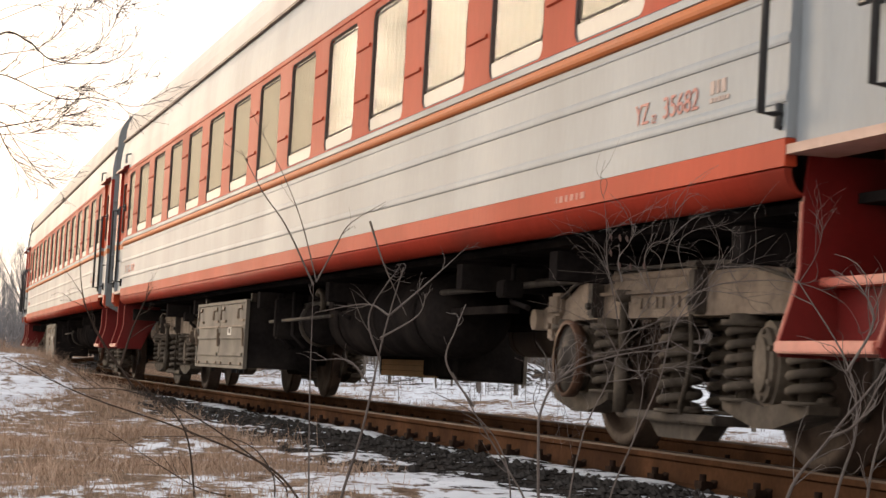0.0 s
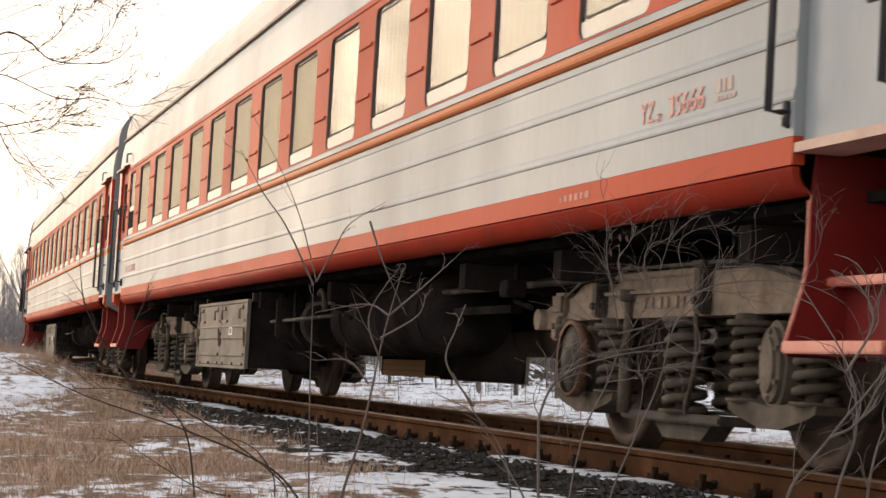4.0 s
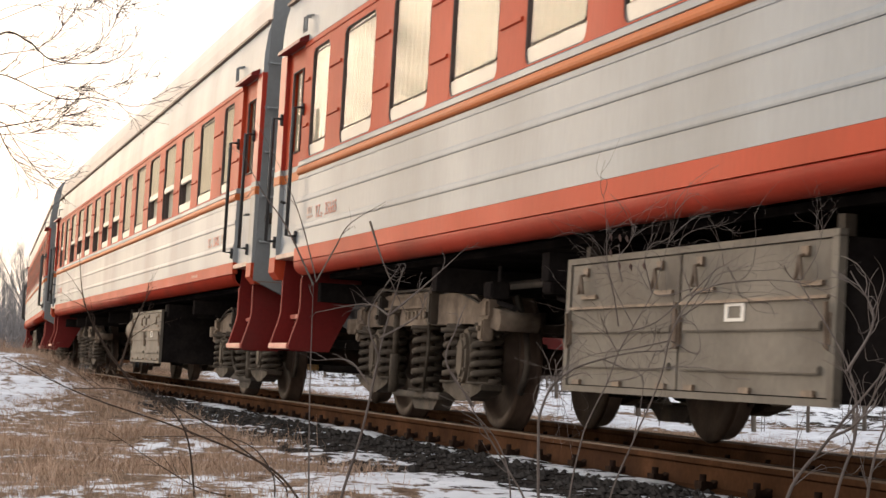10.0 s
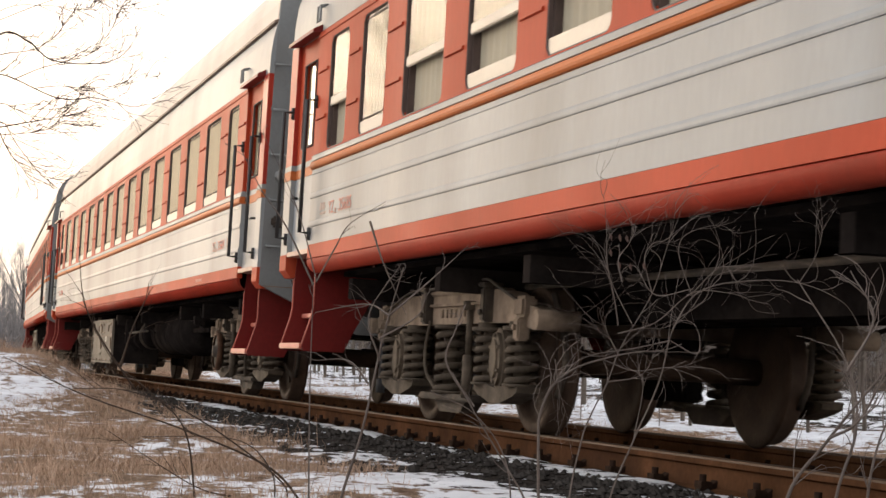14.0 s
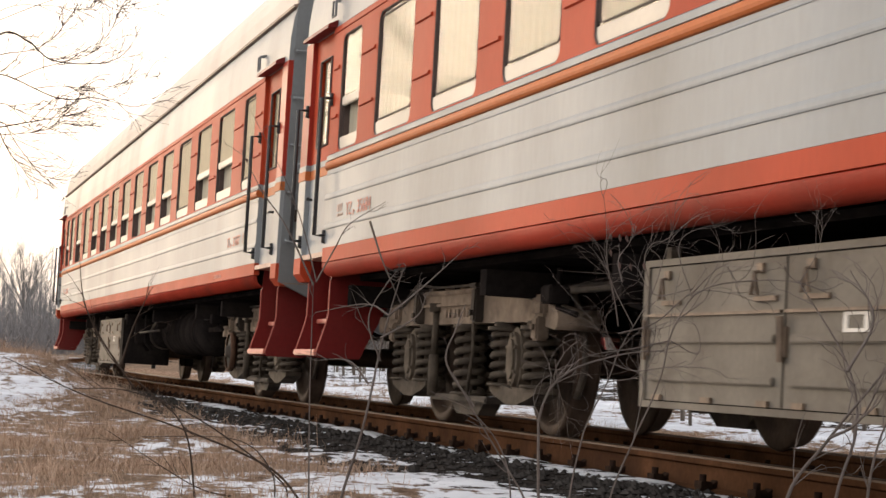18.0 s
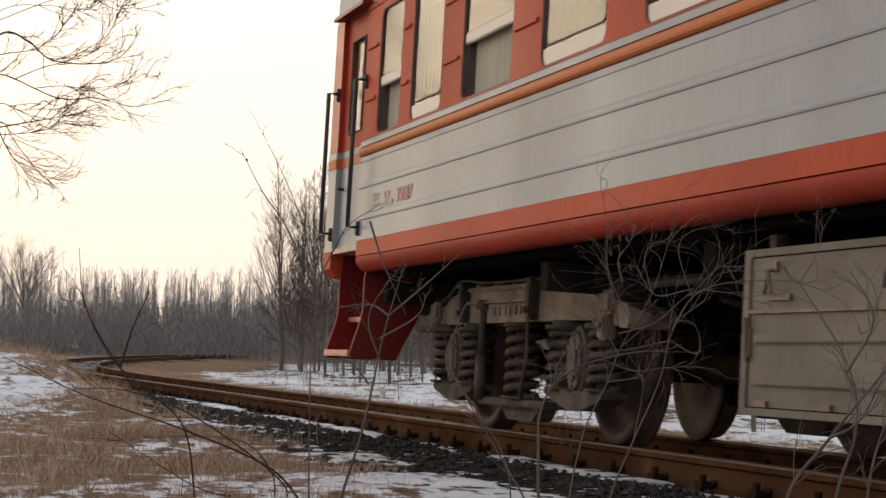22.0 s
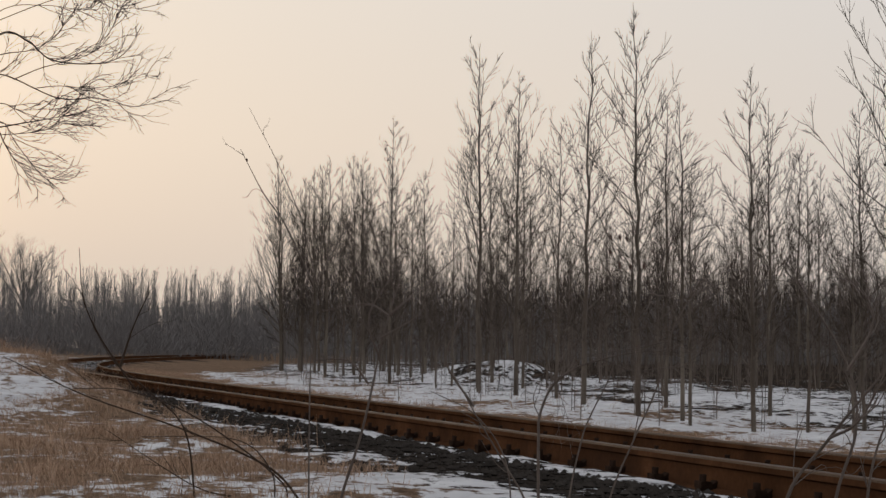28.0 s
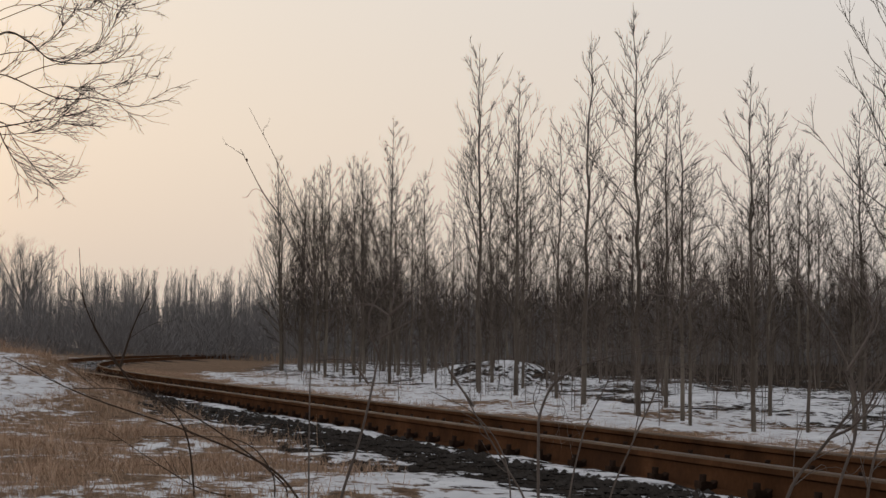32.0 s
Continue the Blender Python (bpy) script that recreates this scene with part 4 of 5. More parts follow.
            bm = bmesh.new()
            tube(bm, bent_curve([(ax - k * 0.42, s * 0.86, 0.86), (ax - k * 0.50, s * 0.82, 0.66), (ax - k * 0.52, s * 0.80, 0.42), (ax - k * 0.40, s * 0.80, 0.24)]), 0.022, 6)
            part("brake_hanger", bm, BOGIE_DARK, bogie)
        # Added near-black plate that fills in shade behind the bolster springs.
        bm = bmesh.new()
        a, b = sorted((s * 0.52, s * 0.66))
        box(bm, -0.40, 0.40, a, b, 0.24, 0.80, bevel=0.02)
        part("bolster_side", bm, BLACK_STEEL, bogie)
        bm = bmesh.new()
        tube(bm, [(-1.0, s * 0.45, 0.55), (1.0, s * 0.45, 0.55)], 0.03, 6)
        part("brake_rod", bm, BOGIE_DARK, bogie)
        bm = bmesh.new()
        tube(bm, bent_curve([(0.34, s * 1.08, 0.70), (0.40, s * 1.09, 0.52), (0.36, s * 1.09, 0.36), (0.22, s * 1.06, 0.24), (0.20, s * 1.04, 0.16)]), 0.013, 6)
        part("bogie_hose", bm, SPRING_STEEL, bogie, "thin grey hose")
        bm = bmesh.new()
        tube(bm, bent_curve([(-1.62, s * 1.07, 0.79), (-1.2, s * 1.09, 0.90), (-0.98, s * 1.10, 0.95), (-0.5, s * 1.09, 0.925), (0.2, s * 1.09, 0.92), (0.9, s * 1.09, 0.905), (1.6, s * 1.07, 0.79)]), 0.010, 6)
        part("conduit", bm, BOGIE_DARK, bogie, "thin dusty conduit pipe")
        for x in (-1.66, 1.66):
            bm = bmesh.new()
            box(bm, x - 0.05, x + 0.05, lo(1.03, 1.11), hi(1.03, 1.11), 0.56, 0.70, bevel=0.012)
            box(bm, x - 0.09, x + 0.09, lo(1.0, 1.10), hi(1.0, 1.10), 0.70, 0.83, bevel=0.02)
            lathe(bm, [(0, 0.02), (s * 0.02, 0.018)], (x, s * 1.11, 0.64), "y", 6)
            part("bracket", bm, BOGIE_TAN, bogie, "bolted bracket")
    if pulley:
        bm = bmesh.new()
        lathe(bm, [(-1.10, 0.06), (-1.12, 0.185), (-1.15, 0.185), (-1.155, 0.07), (-1.19, 0.06), (-1.20, 0.02)], (0, 0, 0), "y", 32)
        disc = part("axle_pulley", bm, BOGIE_DARK, bogie, "dark belt pulley on the axle end", Matrix.Translation((-1.2, 0, 0.4575)))
        bm = bmesh.new()
        lathe(bm, [(-1.115, 0.186), (-1.115, 0.208), (-1.17, 0.208), (-1.17, 0.186)], (0, 0, 0), "y", 32, False)
        part("pulley_rim", bm, PULLEY_RUST, disc, "rusty rim")
    bm = bmesh.new()
    box(bm, -0.3, 0.3, -0.86, 0.86, 0.80, 0.98)
    part("bolster", bm, BLACK_STEEL, bogie)
    for ax in (-1.2, 1.2):
        bm = bmesh.new()
        for s in (-1, 1):
            lathe(bm, [(s * 0.685, 0.12), (s * 0.685, 0.20), (s * 0.70, 0.24), (s * 0.69, 0.36), (s * 0.682, 0.40), (s * 0.682, 0.468), (s * 0.698, 0.485), (s * 0.712, 0.47), (s * 0.72, 0.462),
                       (s * 0.80, 0.4555), (s * 0.818, 0.45), (s * 0.818, 0.395), (s * 0.775, 0.385), (s * 0.745, 0.30), (s * 0.765, 0.18), (s * 0.80, 0.15), (s * 0.82, 0.12)], (0, 0, 0), "y", 40)
            for k in range(2):
                a = k * math.pi + 0.4
                lathe(bm, [(s * 0.74, 0.035), (s * 0.768, 0.035)], (0.27 * math.cos(a), 0, 0.27 * math.sin(a)), "y", 8)
        tube(bm, [(0, -0.90, 0), (0, 0.90, 0)], 0.085, 14)
        part("wheelset", bm, WHEEL_STEEL, bogie, "rusty solid steel wheels on an axle", Matrix.Translation((ax, 0, 0.4575)))


def cover_box(root, xa, xb, side):
    """A big sand-coloured battery box with hinged fronts."""
    bm = bmesh.new()
    y0, y1 = sorted((side * 0.67, side * 1.365))
    box(bm, xa, xb, y0, y1, 0.30, 0.93, bevel=0.01)
    body = part("battery_box", bm, BLACK_STEEL, root, "large equipment box with sand-coloured doors")
    bm = bmesh.new()
    y0, y1 = sorted((side * 1.36, side * 1.395))
    for a, b, c, d in ((xa - 0.02, xb + 0.02, 0.925, 0.955), (xa - 0.02, xb + 0.02, 0.285, 0.315), (xa - 0.02, xa + 0.035, 0.31, 0.93), (xb - 0.035, xb + 0.02, 0.31, 0.93)):
        box(bm, a, b, y0, y1, c, d)
    part("box_frame", bm, BOX_TAN, body)
    bm = bmesh.new()
    y0, y1 = sorted((side * 0.635, side * 0.666))
    for k in range(3):
        box(bm, xa + 0.20, xb - 0.62, y0, y1, 0.305 + k * 0.058, 0.360 + k * 0.058, bevel=0.006)
    part("back_board", bm, WOOD_BEAM, body, "yellow-brown timber boards on the back")
    mid = (xa + xb) / 2 - 0.02
    for a, b in ((xa + 0.04, mid - 0.012), (mid + 0.012, xb - 0.04)):
        bm = bmesh.new()
        y0, y1 = sorted((side * 1.36, side * 1.385))
        box(bm, a, b, y0, y1, 0.32, 0.92)
        for z in (0.575, 0.405):
            c, d = sorted((side * 1.383, side * 1.402))
            box(bm, a + 0.06, b - 0.06, c, d, z, z + 0.035, bevel=0.006)
        part("box_door", bm, BOX_TAN, body, "ribbed sand-coloured box door")
        c, d = sorted((side * 1.384, side * 1.40))
        bm = bmesh.new()
        box(bm, a + 0.01, b - 0.01, c, d, 0.695, 0.708)
        part("door_seam", bm, BOX_HARDWARE, body)
        for x in (a + 0.22, b - 0.22):
            bm = bmesh.new()
            tube(bm, [(x, side * 1.385, 0.87), (x, side * 1.42, 0.86), (x - 0.03, side * 1.42, 0.77), (x + 0.03, side * 1.42, 0.77), (x, side * 1.42, 0.86)], 0.009, 5)
            box(bm, x - 0.03, x + 0.03, c, d, 0.86, 0.90)
            part("box_handle", bm, BOX_HARDWARE, body, "rusty drop handle")
            bm = bmesh.new()
            box(bm, x - 0.05, x + 0.16, c, d, 0.745, 0.765)
            part("catch", bm, BOX_HARDWARE, body)
        for x in (a, b):
            bm = bmesh.new()
            box(bm, x - 0.025, x + 0.025, c, d, 0.52, 0.64)
            tube(bm, [(x, side * 1.40, 0.50), (x, side * 1.41, 0.68)], 0.010, 5)
            part("latch", bm, BOX_HARDWARE, body, "rusty upright latch")
        for x in (a + 0.15, (a + b) / 2, b - 0.15):
            bm = bmesh.new()
            box(bm, x - 0.05, x + 0.05, c, d, 0.32, 0.345)
            part("hinge", bm, BOX_HARDWARE, body)
    bm = bmesh.new()
    c, d = sorted((side * 1.384, side * 1.389))
    x = mid + 0.50 if side < 0 else mid - 0.70
    for a, b, e, f in ((x, x + 0.20, 0.680, 0.692), (x, x + 0.20, 0.616, 0.630), (x, x + 0.035, 0.630, 0.680), (x + 0.165, x + 0.20, 0.630, 0.680)):
        box(bm, a, b, c, d, e, f)
    part("stencil_mark", bm, MARK_WHITE, body, "white square stencil mark")
    for x in (xa + 0.1, xb - 0.1):
        bm = bmesh.new()
        box(bm, x - 0.03, x + 0.03, min(side * 1.28, side * 1.33), max(side * 1.28, side * 1.33), 0.93, 1.02)
        part("box_hanger", bm, BOGIE_DARK, body)


def coach_gear(root):
    cover_box(root, -4.57, -1.57, -1)
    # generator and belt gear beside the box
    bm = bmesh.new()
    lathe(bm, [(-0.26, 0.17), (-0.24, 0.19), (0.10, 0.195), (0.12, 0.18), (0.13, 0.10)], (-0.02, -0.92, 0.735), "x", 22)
    gen = part("generator", bm, BLACK_STEEL, root, "near-black generator drum")
    # Rim in paler steel than the drum: its lit crescent put into colour.
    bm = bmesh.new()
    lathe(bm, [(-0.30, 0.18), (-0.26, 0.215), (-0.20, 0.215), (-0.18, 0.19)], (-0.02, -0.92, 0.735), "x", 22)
    part("drum_rim", bm, BOGIE_DARK, gen, "rim in paler steel that paints the drum's lit edge")
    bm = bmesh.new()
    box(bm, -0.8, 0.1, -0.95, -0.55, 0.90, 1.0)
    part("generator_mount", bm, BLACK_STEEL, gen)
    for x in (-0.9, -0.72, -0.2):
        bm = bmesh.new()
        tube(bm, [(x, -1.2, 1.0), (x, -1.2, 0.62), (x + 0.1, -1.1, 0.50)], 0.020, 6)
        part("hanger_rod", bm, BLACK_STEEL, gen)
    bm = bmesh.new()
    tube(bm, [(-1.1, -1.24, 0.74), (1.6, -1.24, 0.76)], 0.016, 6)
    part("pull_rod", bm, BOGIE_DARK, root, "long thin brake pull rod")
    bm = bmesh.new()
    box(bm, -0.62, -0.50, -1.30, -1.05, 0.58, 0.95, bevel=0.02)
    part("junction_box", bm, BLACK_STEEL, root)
    bm = bmesh.new()
    pts = [(0.42 + 0.16 * math.sin(a), -1.10, 0.86 + 0.14 * math.cos(a)) for a in (i * 0.35 - 0.6 for i in range(8))]
    tube(bm, pts, 0.028, 8)
    part("air_hose", bm, SPRING_STEEL, root, "curved grey hose")
    bm = bmesh.new()
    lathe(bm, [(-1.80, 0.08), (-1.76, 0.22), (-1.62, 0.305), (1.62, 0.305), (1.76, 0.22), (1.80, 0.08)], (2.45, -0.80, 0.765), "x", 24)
    tank = part("reservoir", bm, BLACK_STEEL, root, "near-black cylindrical reservoir")
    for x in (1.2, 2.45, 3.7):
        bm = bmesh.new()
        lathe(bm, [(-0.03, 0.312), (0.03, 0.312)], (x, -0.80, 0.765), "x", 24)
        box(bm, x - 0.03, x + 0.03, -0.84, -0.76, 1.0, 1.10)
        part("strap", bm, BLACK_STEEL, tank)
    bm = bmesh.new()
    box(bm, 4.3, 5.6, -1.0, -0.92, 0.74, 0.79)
    part("cross_bar", bm, BLACK_STEEL, root, "near-black steel bar")
    for y, z in ((-0.9, 0.93), (-1.02, 0.90), (0.8, 0.92)):
        bm = bmesh.new()
        tube(bm, [(-11.0, y, z), (11.0, y, z)], 0.022, 6)
        part("brake_pipe", bm, BOGIE_DARK, root, "grimy brake pipe")
    for x in (-6.3, -5.2, 6.4, 1.8):
        bm = bmesh.new()
        tube(bm, [(x, -1.22, 1.0), (x, -1.22, 0.78), (x + 0.25, -1.20, 0.74)], 0.018, 6)
        box(bm, x - 0.08, x + 0.08, -1.30, -1.18, 0.80, 0.90, bevel=0.01)
        part("valve", bm, BLACK_STEEL, root, "near-black valve on a bent pipe")
    # the coach's other side
    cover_box(root, -4.49, -1.40, 1)
    bm = bmesh.new()
    box(bm, -1.99, -0.70, 0.50, 0.664, 0.32, 0.96, bevel=0.01)
    part("inner_case", bm, BLACK_STEEL, root, "near-black case behind the tank")
    bm = bmesh.new()
    lathe(bm, [(-0.50, 0.05), (-0.49, 0.17), (-0.46, 0.19), (0.40, 0.19), (0.45, 0.17), (0.47, 0.05)], (-0.05, 1.10, 0.735), "x", 24)
    for x in (-0.40, 0.25):
        lathe(bm, [(0, 0.195), (0.04, 0.195)], (x, 1.10, 0.735), "x", 24)
    part("water_tank", bm, TANK_TAN, root, "dusty brown cylindrical tank")


def lettering(root, text, x, z, size, mat, side=-1, squeeze=1.0):
    cu = bpy.data.curves.new("lettering", "FONT")
    cu.body, cu.size, cu.extrude = text, size, 0.001
    tmp = bpy.data.objects.new("lettering", cu)
    me = bpy.data.meshes.new_from_object(tmp)
    bpy.data.objects.remove(tmp)
    me.materials.append(mat)
    at = Matrix.Translation((x, side * (HALF + 0.0035), z)) @ Matrix.Rotation(0 if side < 0 else math.pi, 4, "Z") @ Matrix.Rotation(math.pi / 2, 4, "X") @ Matrix.Diagonal((squeeze, 1, 1, 1))
    ob = part("lettering", me, mat, root, "faded red painted coach number", at)
    return ob


def lettering_bars(root, x, z, widths, h, mat, side=-1, gap=0.03):
    k = -side
    for w in widths:
        bm = bmesh.new()
        a, b = sorted((x, x + k * w))
        y0, y1 = sorted((side * (HALF + 0.001), side * (HALF + 0.004)))
        box(bm, a, b, y0, y1, z, z + h)
        x += k * (w + gap)
        part("lettering_bar", bm, mat, root, "rubbed-out red letter")


def build_coach(short=0.0):
    root = thing("passenger_coach", "orange and pale grey passenger coach rolling past on the track", "passenger coach", "coaches of the train")
    coach_body(root, short)
    coach_bogie(root, -8.70)
    coach_bogie(root, 8.45 - short, True)
    coach_gear(root)
    return root


# ---- bare trees and shrubs ----
def bent(pts, n):
    """A smooth line of n places through a few points."""
    pts = [Vector(q) for q in pts]
    if len(pts) == 2:
        return [pts[0].lerp(pts[1], i / (n - 1)) for i in range(n)]
    ext = [pts[0] * 2 - pts[1]] + pts + [pts[-1] * 2 - pts[-2]]
    out, m = [], len(pts) - 1
    for i in range(n):
        u = i / (n - 1) * m
        k = min(int(u), m - 1)
        t = u - k
        a, b, c, d = ext[k:k + 4]
        out.append(0.5 * ((2 * b) + (c - a) * t + (2 * a - 5 * b + 4 * c - d) * t * t + (3 * b - a - 3 * c + d) * t ** 3))
    return out


def limb(bm, pts, r0, r1, sides=5):
    k = len(pts) - 1
    tube(bm, pts, [r0 + (r1 - r0) * i / k for i in range(k + 1)], sides, False)


def twigs_on(bm, rng, line, count, length, r, depth, lift=0.5, start=0.25, curl=0.0):
    """Side twigs that leave a line and bend upwards."""
    for _ in range(count):
        u = start + (1 - start) * rng.random()
        i = min(int(u * (len(line) - 1)), len(line) - 2)
        o = line[i].lerp(line[i + 1], u * (len(line) - 1) - i)
        d = (line[i + 1] - line[i]).normalized()
        side = Vector((rng.gauss(0, 1), rng.gauss(0, 1), rng.gauss(0, 1)))
        side = (side - d * side.dot(d)).normalized()
        way = (d * rng.uniform(0.7, 1.1) + side * rng.uniform(0.4, 0.75)).normalized()
        ln = length * rng.uniform(0.5, 1.15) * (1.15 - 0.6 * u)
        up = Vector((0, 0, lift * ln * 0.4))
        pts = [o, o + way * ln * 0.5 + up * 0.3 + side * ln * 0.04 * rng.gauss(0, 1), o + way * ln + up]
        if curl:
            over = Vector((rng.gauss(0, 1), rng.gauss(0, 1), rng.gauss(0.2, 0.8))) * ln * curl
            pts = bent([o, o + way * ln * 0.45 + up * 0.3, o + way * ln * 0.8 + up + over * 0.5, o + way * ln + up * 0.6 + over * 1.2], 6)
        limb(bm, pts, r, r * 0.45, 3)
        if depth > 0:
            twigs_on(bm, rng, pts, max(1, int(count * 0.22)) if curl > 0.2 else max(2, int(count * 0.4)), length * (0.7 if curl > 0.2 else 0.5), r * 0.6, depth - 1, lift, 0.2, curl)


def poplar_meshes(seed, height, spread_angle, first, nb):
    """Trunk mesh and crown mesh of a slim bare poplar."""
    rng = random.Random(seed)
    tb, cb = bmesh.new(), bmesh.new()
    lean = Vector((rng.gauss(0, 0.014), rng.gauss(0, 0.014), 0))
    line = [Vector((rng.gauss(0, 0.025) * min(1, z), rng.gauss(0, 0.025) * min(1, z), 0)) + lean * z + Vector((0, 0, z)) for z in (height * i / 14 for i in range(15))]
    line[0].z = -0.3
    r0 = 0.0057 * height + 0.012
    k = len(line) - 1
    tube(tb, line, [r0 * (1 - i / k) ** 0.95 + 0.005 for i in range(k + 1)], 7, False)
    for i in range(nb):
        u = first + (0.97 - first) * (i + rng.random() * 0.8) / nb
        j = min(int(u * k), k - 1)
        o = line[j].lerp(line[j + 1], u * k - j)
        az = i * 2.4 + rng.uniform(-0.6, 0.6)
        out = radians(rng.uniform(spread_angle - 10, spread_angle + 14))
        ln = height * (0.36 * (1 - u) ** 0.9 + 0.035) * rng.uniform(0.5, 1.2)
        if u < first + 0.10:
            ln *= 0.6
            out *= 1.4
        d = Vector((math.cos(az) * math.sin(out), math.sin(az) * math.sin(out), math.cos(out)))
        pts = bent([o, o + d * ln * 0.5 + Vector((rng.gauss(0, 0.03), rng.gauss(0, 0.03), -0.03)) * ln, o + d * ln + Vector((0, 0, 0.10 * ln))], 5)
        br = max(0.006, r0 * 0.30 * (1 - u) + 0.004)
        limb(tb, pts, br, 0.004, 4)
        twigs_on(cb, rng, pts, 8, ln * 0.34 + 0.08, 0.0076, 1 if u < 0.7 else 0, 0.45, 0.12)
    twigs_on(cb, rng, line[7:], 14, height * 0.035, 0.0066, 0, 0.6, 0.0)
    return finish(tb, "trunk", BARK), finish(cb, "crown", TWIG)


POPLARS = [poplar_meshes(11, 9.0, 37, 0.15, 46), poplar_meshes(12, 9.0, 32, 0.20, 42), poplar_meshes(13, 9.0, 41, 0.17, 44),
           poplar_meshes(14, 9.0, 30, 0.12, 50), poplar_meshes(15, 9.0, 45, 0.24, 36)]


def plant(x, y, height, kind, turn, label="slim bare poplar on snow-covered ground", group="bare poplars behind the track"):
    s = height / 9.0
    z = ground_at(x, y)[0]
    root = thing("poplar_tree", label, "tree", group, Matrix.Translation((x, y, z)) @ Matrix.Rotation(turn, 4, "Z") @ Matrix.Diagonal((s * 0.95, s * 0.95, s, 1)))
    part("trunk", POPLARS[kind][0], None, root)
    part("crown", POPLARS[kind][1], None, root)
    return root


def build_plantation():
    rng = random.Random(5)
    front = [(-80.5, 11.6, 8.6, 3), (-60.6, 8.9, 6.6, 1), (-68.9, 11.8, 7.6, 3), (-52.1, 8.7, 7.0, 0), (-73.7, 15.7, 7.6, 3), (-47.3, 9.0, 4.6, 1), (-42.8, 8.3, 7.6, 1),
             (-50.1, 10.9, 6.6, 2), (-39.0, 7.9, 6.5, 0), (-35.1, 7.4, 5.0, 1), (-32.3, 6.9, 6.2, 2), (-27.5, 6.0, 5.9, 0), (-29.9, 7.4, 4.9, 4), (-25.4, 5.8, 4.4, 2),
             (-24.2, 5.4, 3.4, 4), (-22.5, 5.5, 4.35, 2), (-27.4, 8.0, 4.6, 1), (-22.7, 6.3, 3.4, 4), (-22.4, 6.9, 4.0, 1), (-21.9, 6.5, 3.2, 4), (-19.4, 5.8, 6.0, 0), (-45.5, 10.2, 5.6, 4), (-57.0, 10.6, 5.6, 2), (-64.5, 10.4, 5.4, 0), (-85, 12.6, 8.2, 3), (-76, 12.0, 7.8, 0), (-72, 12.9, 7.2, 3), (-79, 14.5, 8.0, 3), (-66, 12.6, 6.4, 1), (-88, 14.0, 8.4, 3), (-77.5, 13.2, 7.9, 2), (-83.0, 13.0, 7.6, 0)]
    for x, y, h, k in front:
        plant(x, y, h, k, rng.uniform(0, 6.28))
    for _ in range(9):
        plant(rng.uniform(-92, -74), rng.uniform(12.6, 17.5), rng.uniform(5.2, 8.2), rng.choice((3, 3, 0, 1)), rng.uniform(0, 6.28))
    for _ in range(135):
        a, d = radians(rng.uniform(12.0, 29.5)), 36 + 84 * rng.random() ** 0.7
        x, y = -d * math.cos(a), EYE[1] + d * math.sin(a)
        edge = 7.5 if x > -60 else 12.5
        if y < edge + 0.8 or math.hypot(x, y) < 26:
            continue
        if x < -88 and a < radians(13.5):
            continue
        plant(x, y, rng.uniform(3.6, 6.0) * (0.75 if d < 50 else 1.0), rng.randrange(5), rng.uniform(0, 6.28), "slim bare poplar deeper in the plantation")


def cheap_tree(vs, fs, rng, x, y, z, h, nb, r=0.03, tw=0.012, fan=0.25):
    """A small bare tree of thin three-sided rods, added to plain lists."""
    def rod(a, b, ra, rb):
        d = (b - a).normalized()
        s = d.orthogonal().normalized()
        o = d.cross(s)
        n = len(vs)
        for q, rr in ((a, ra), (b, rb)):
            for t in (0.0, 2.094, 4.189):
                vs.append(q + (s * math.cos(t) + o * math.sin(t)) * rr)
        for j in range(3):
            fs.append((n + j, n + (j + 1) % 3, n + 3 + (j + 1) % 3, n + 3 + j))
    o = Vector((x, y, z - 0.2))
    top = o + Vector((rng.gauss(0, 0.03) * h, rng.gauss(0, 0.03) * h, h + 0.2))
    rod(o, top, r, tw)
    for i in range(nb):
        u = rng.uniform(0.18, 0.97)
        a = o.lerp(top, u)
        az, ln = rng.uniform(0, 6.28), h * (0.32 * (1 - u) + 0.06) * rng.uniform(0.6, 1.2)
        d = Vector((math.cos(az) * fan * 2, math.sin(az) * fan * 2, 0.9)).normalized()
        b = a + d * ln
        rod(a, b, tw, tw * 0.5)
        for _ in range(3):
            v = rng.uniform(0.3, 0.95)
            c = a.lerp(b, v)
            az2 = rng.uniform(0, 6.28)
            d2 = (d + Vector((math.cos(az2), math.sin(az2), 0.3)) * 0.6).normalized()
            rod(c, c + d2 * ln * 0.4, tw * 0.6, tw * 0.35)


def stuff(name, vs, fs, mat, label, category):
    me = bpy.data.meshes.new(name)
    me.from_pydata([tuple(v) for v in vs], [], fs)
    me.materials.append(mat)
    return tagged(new(name, me), label, category, kind="stuff")


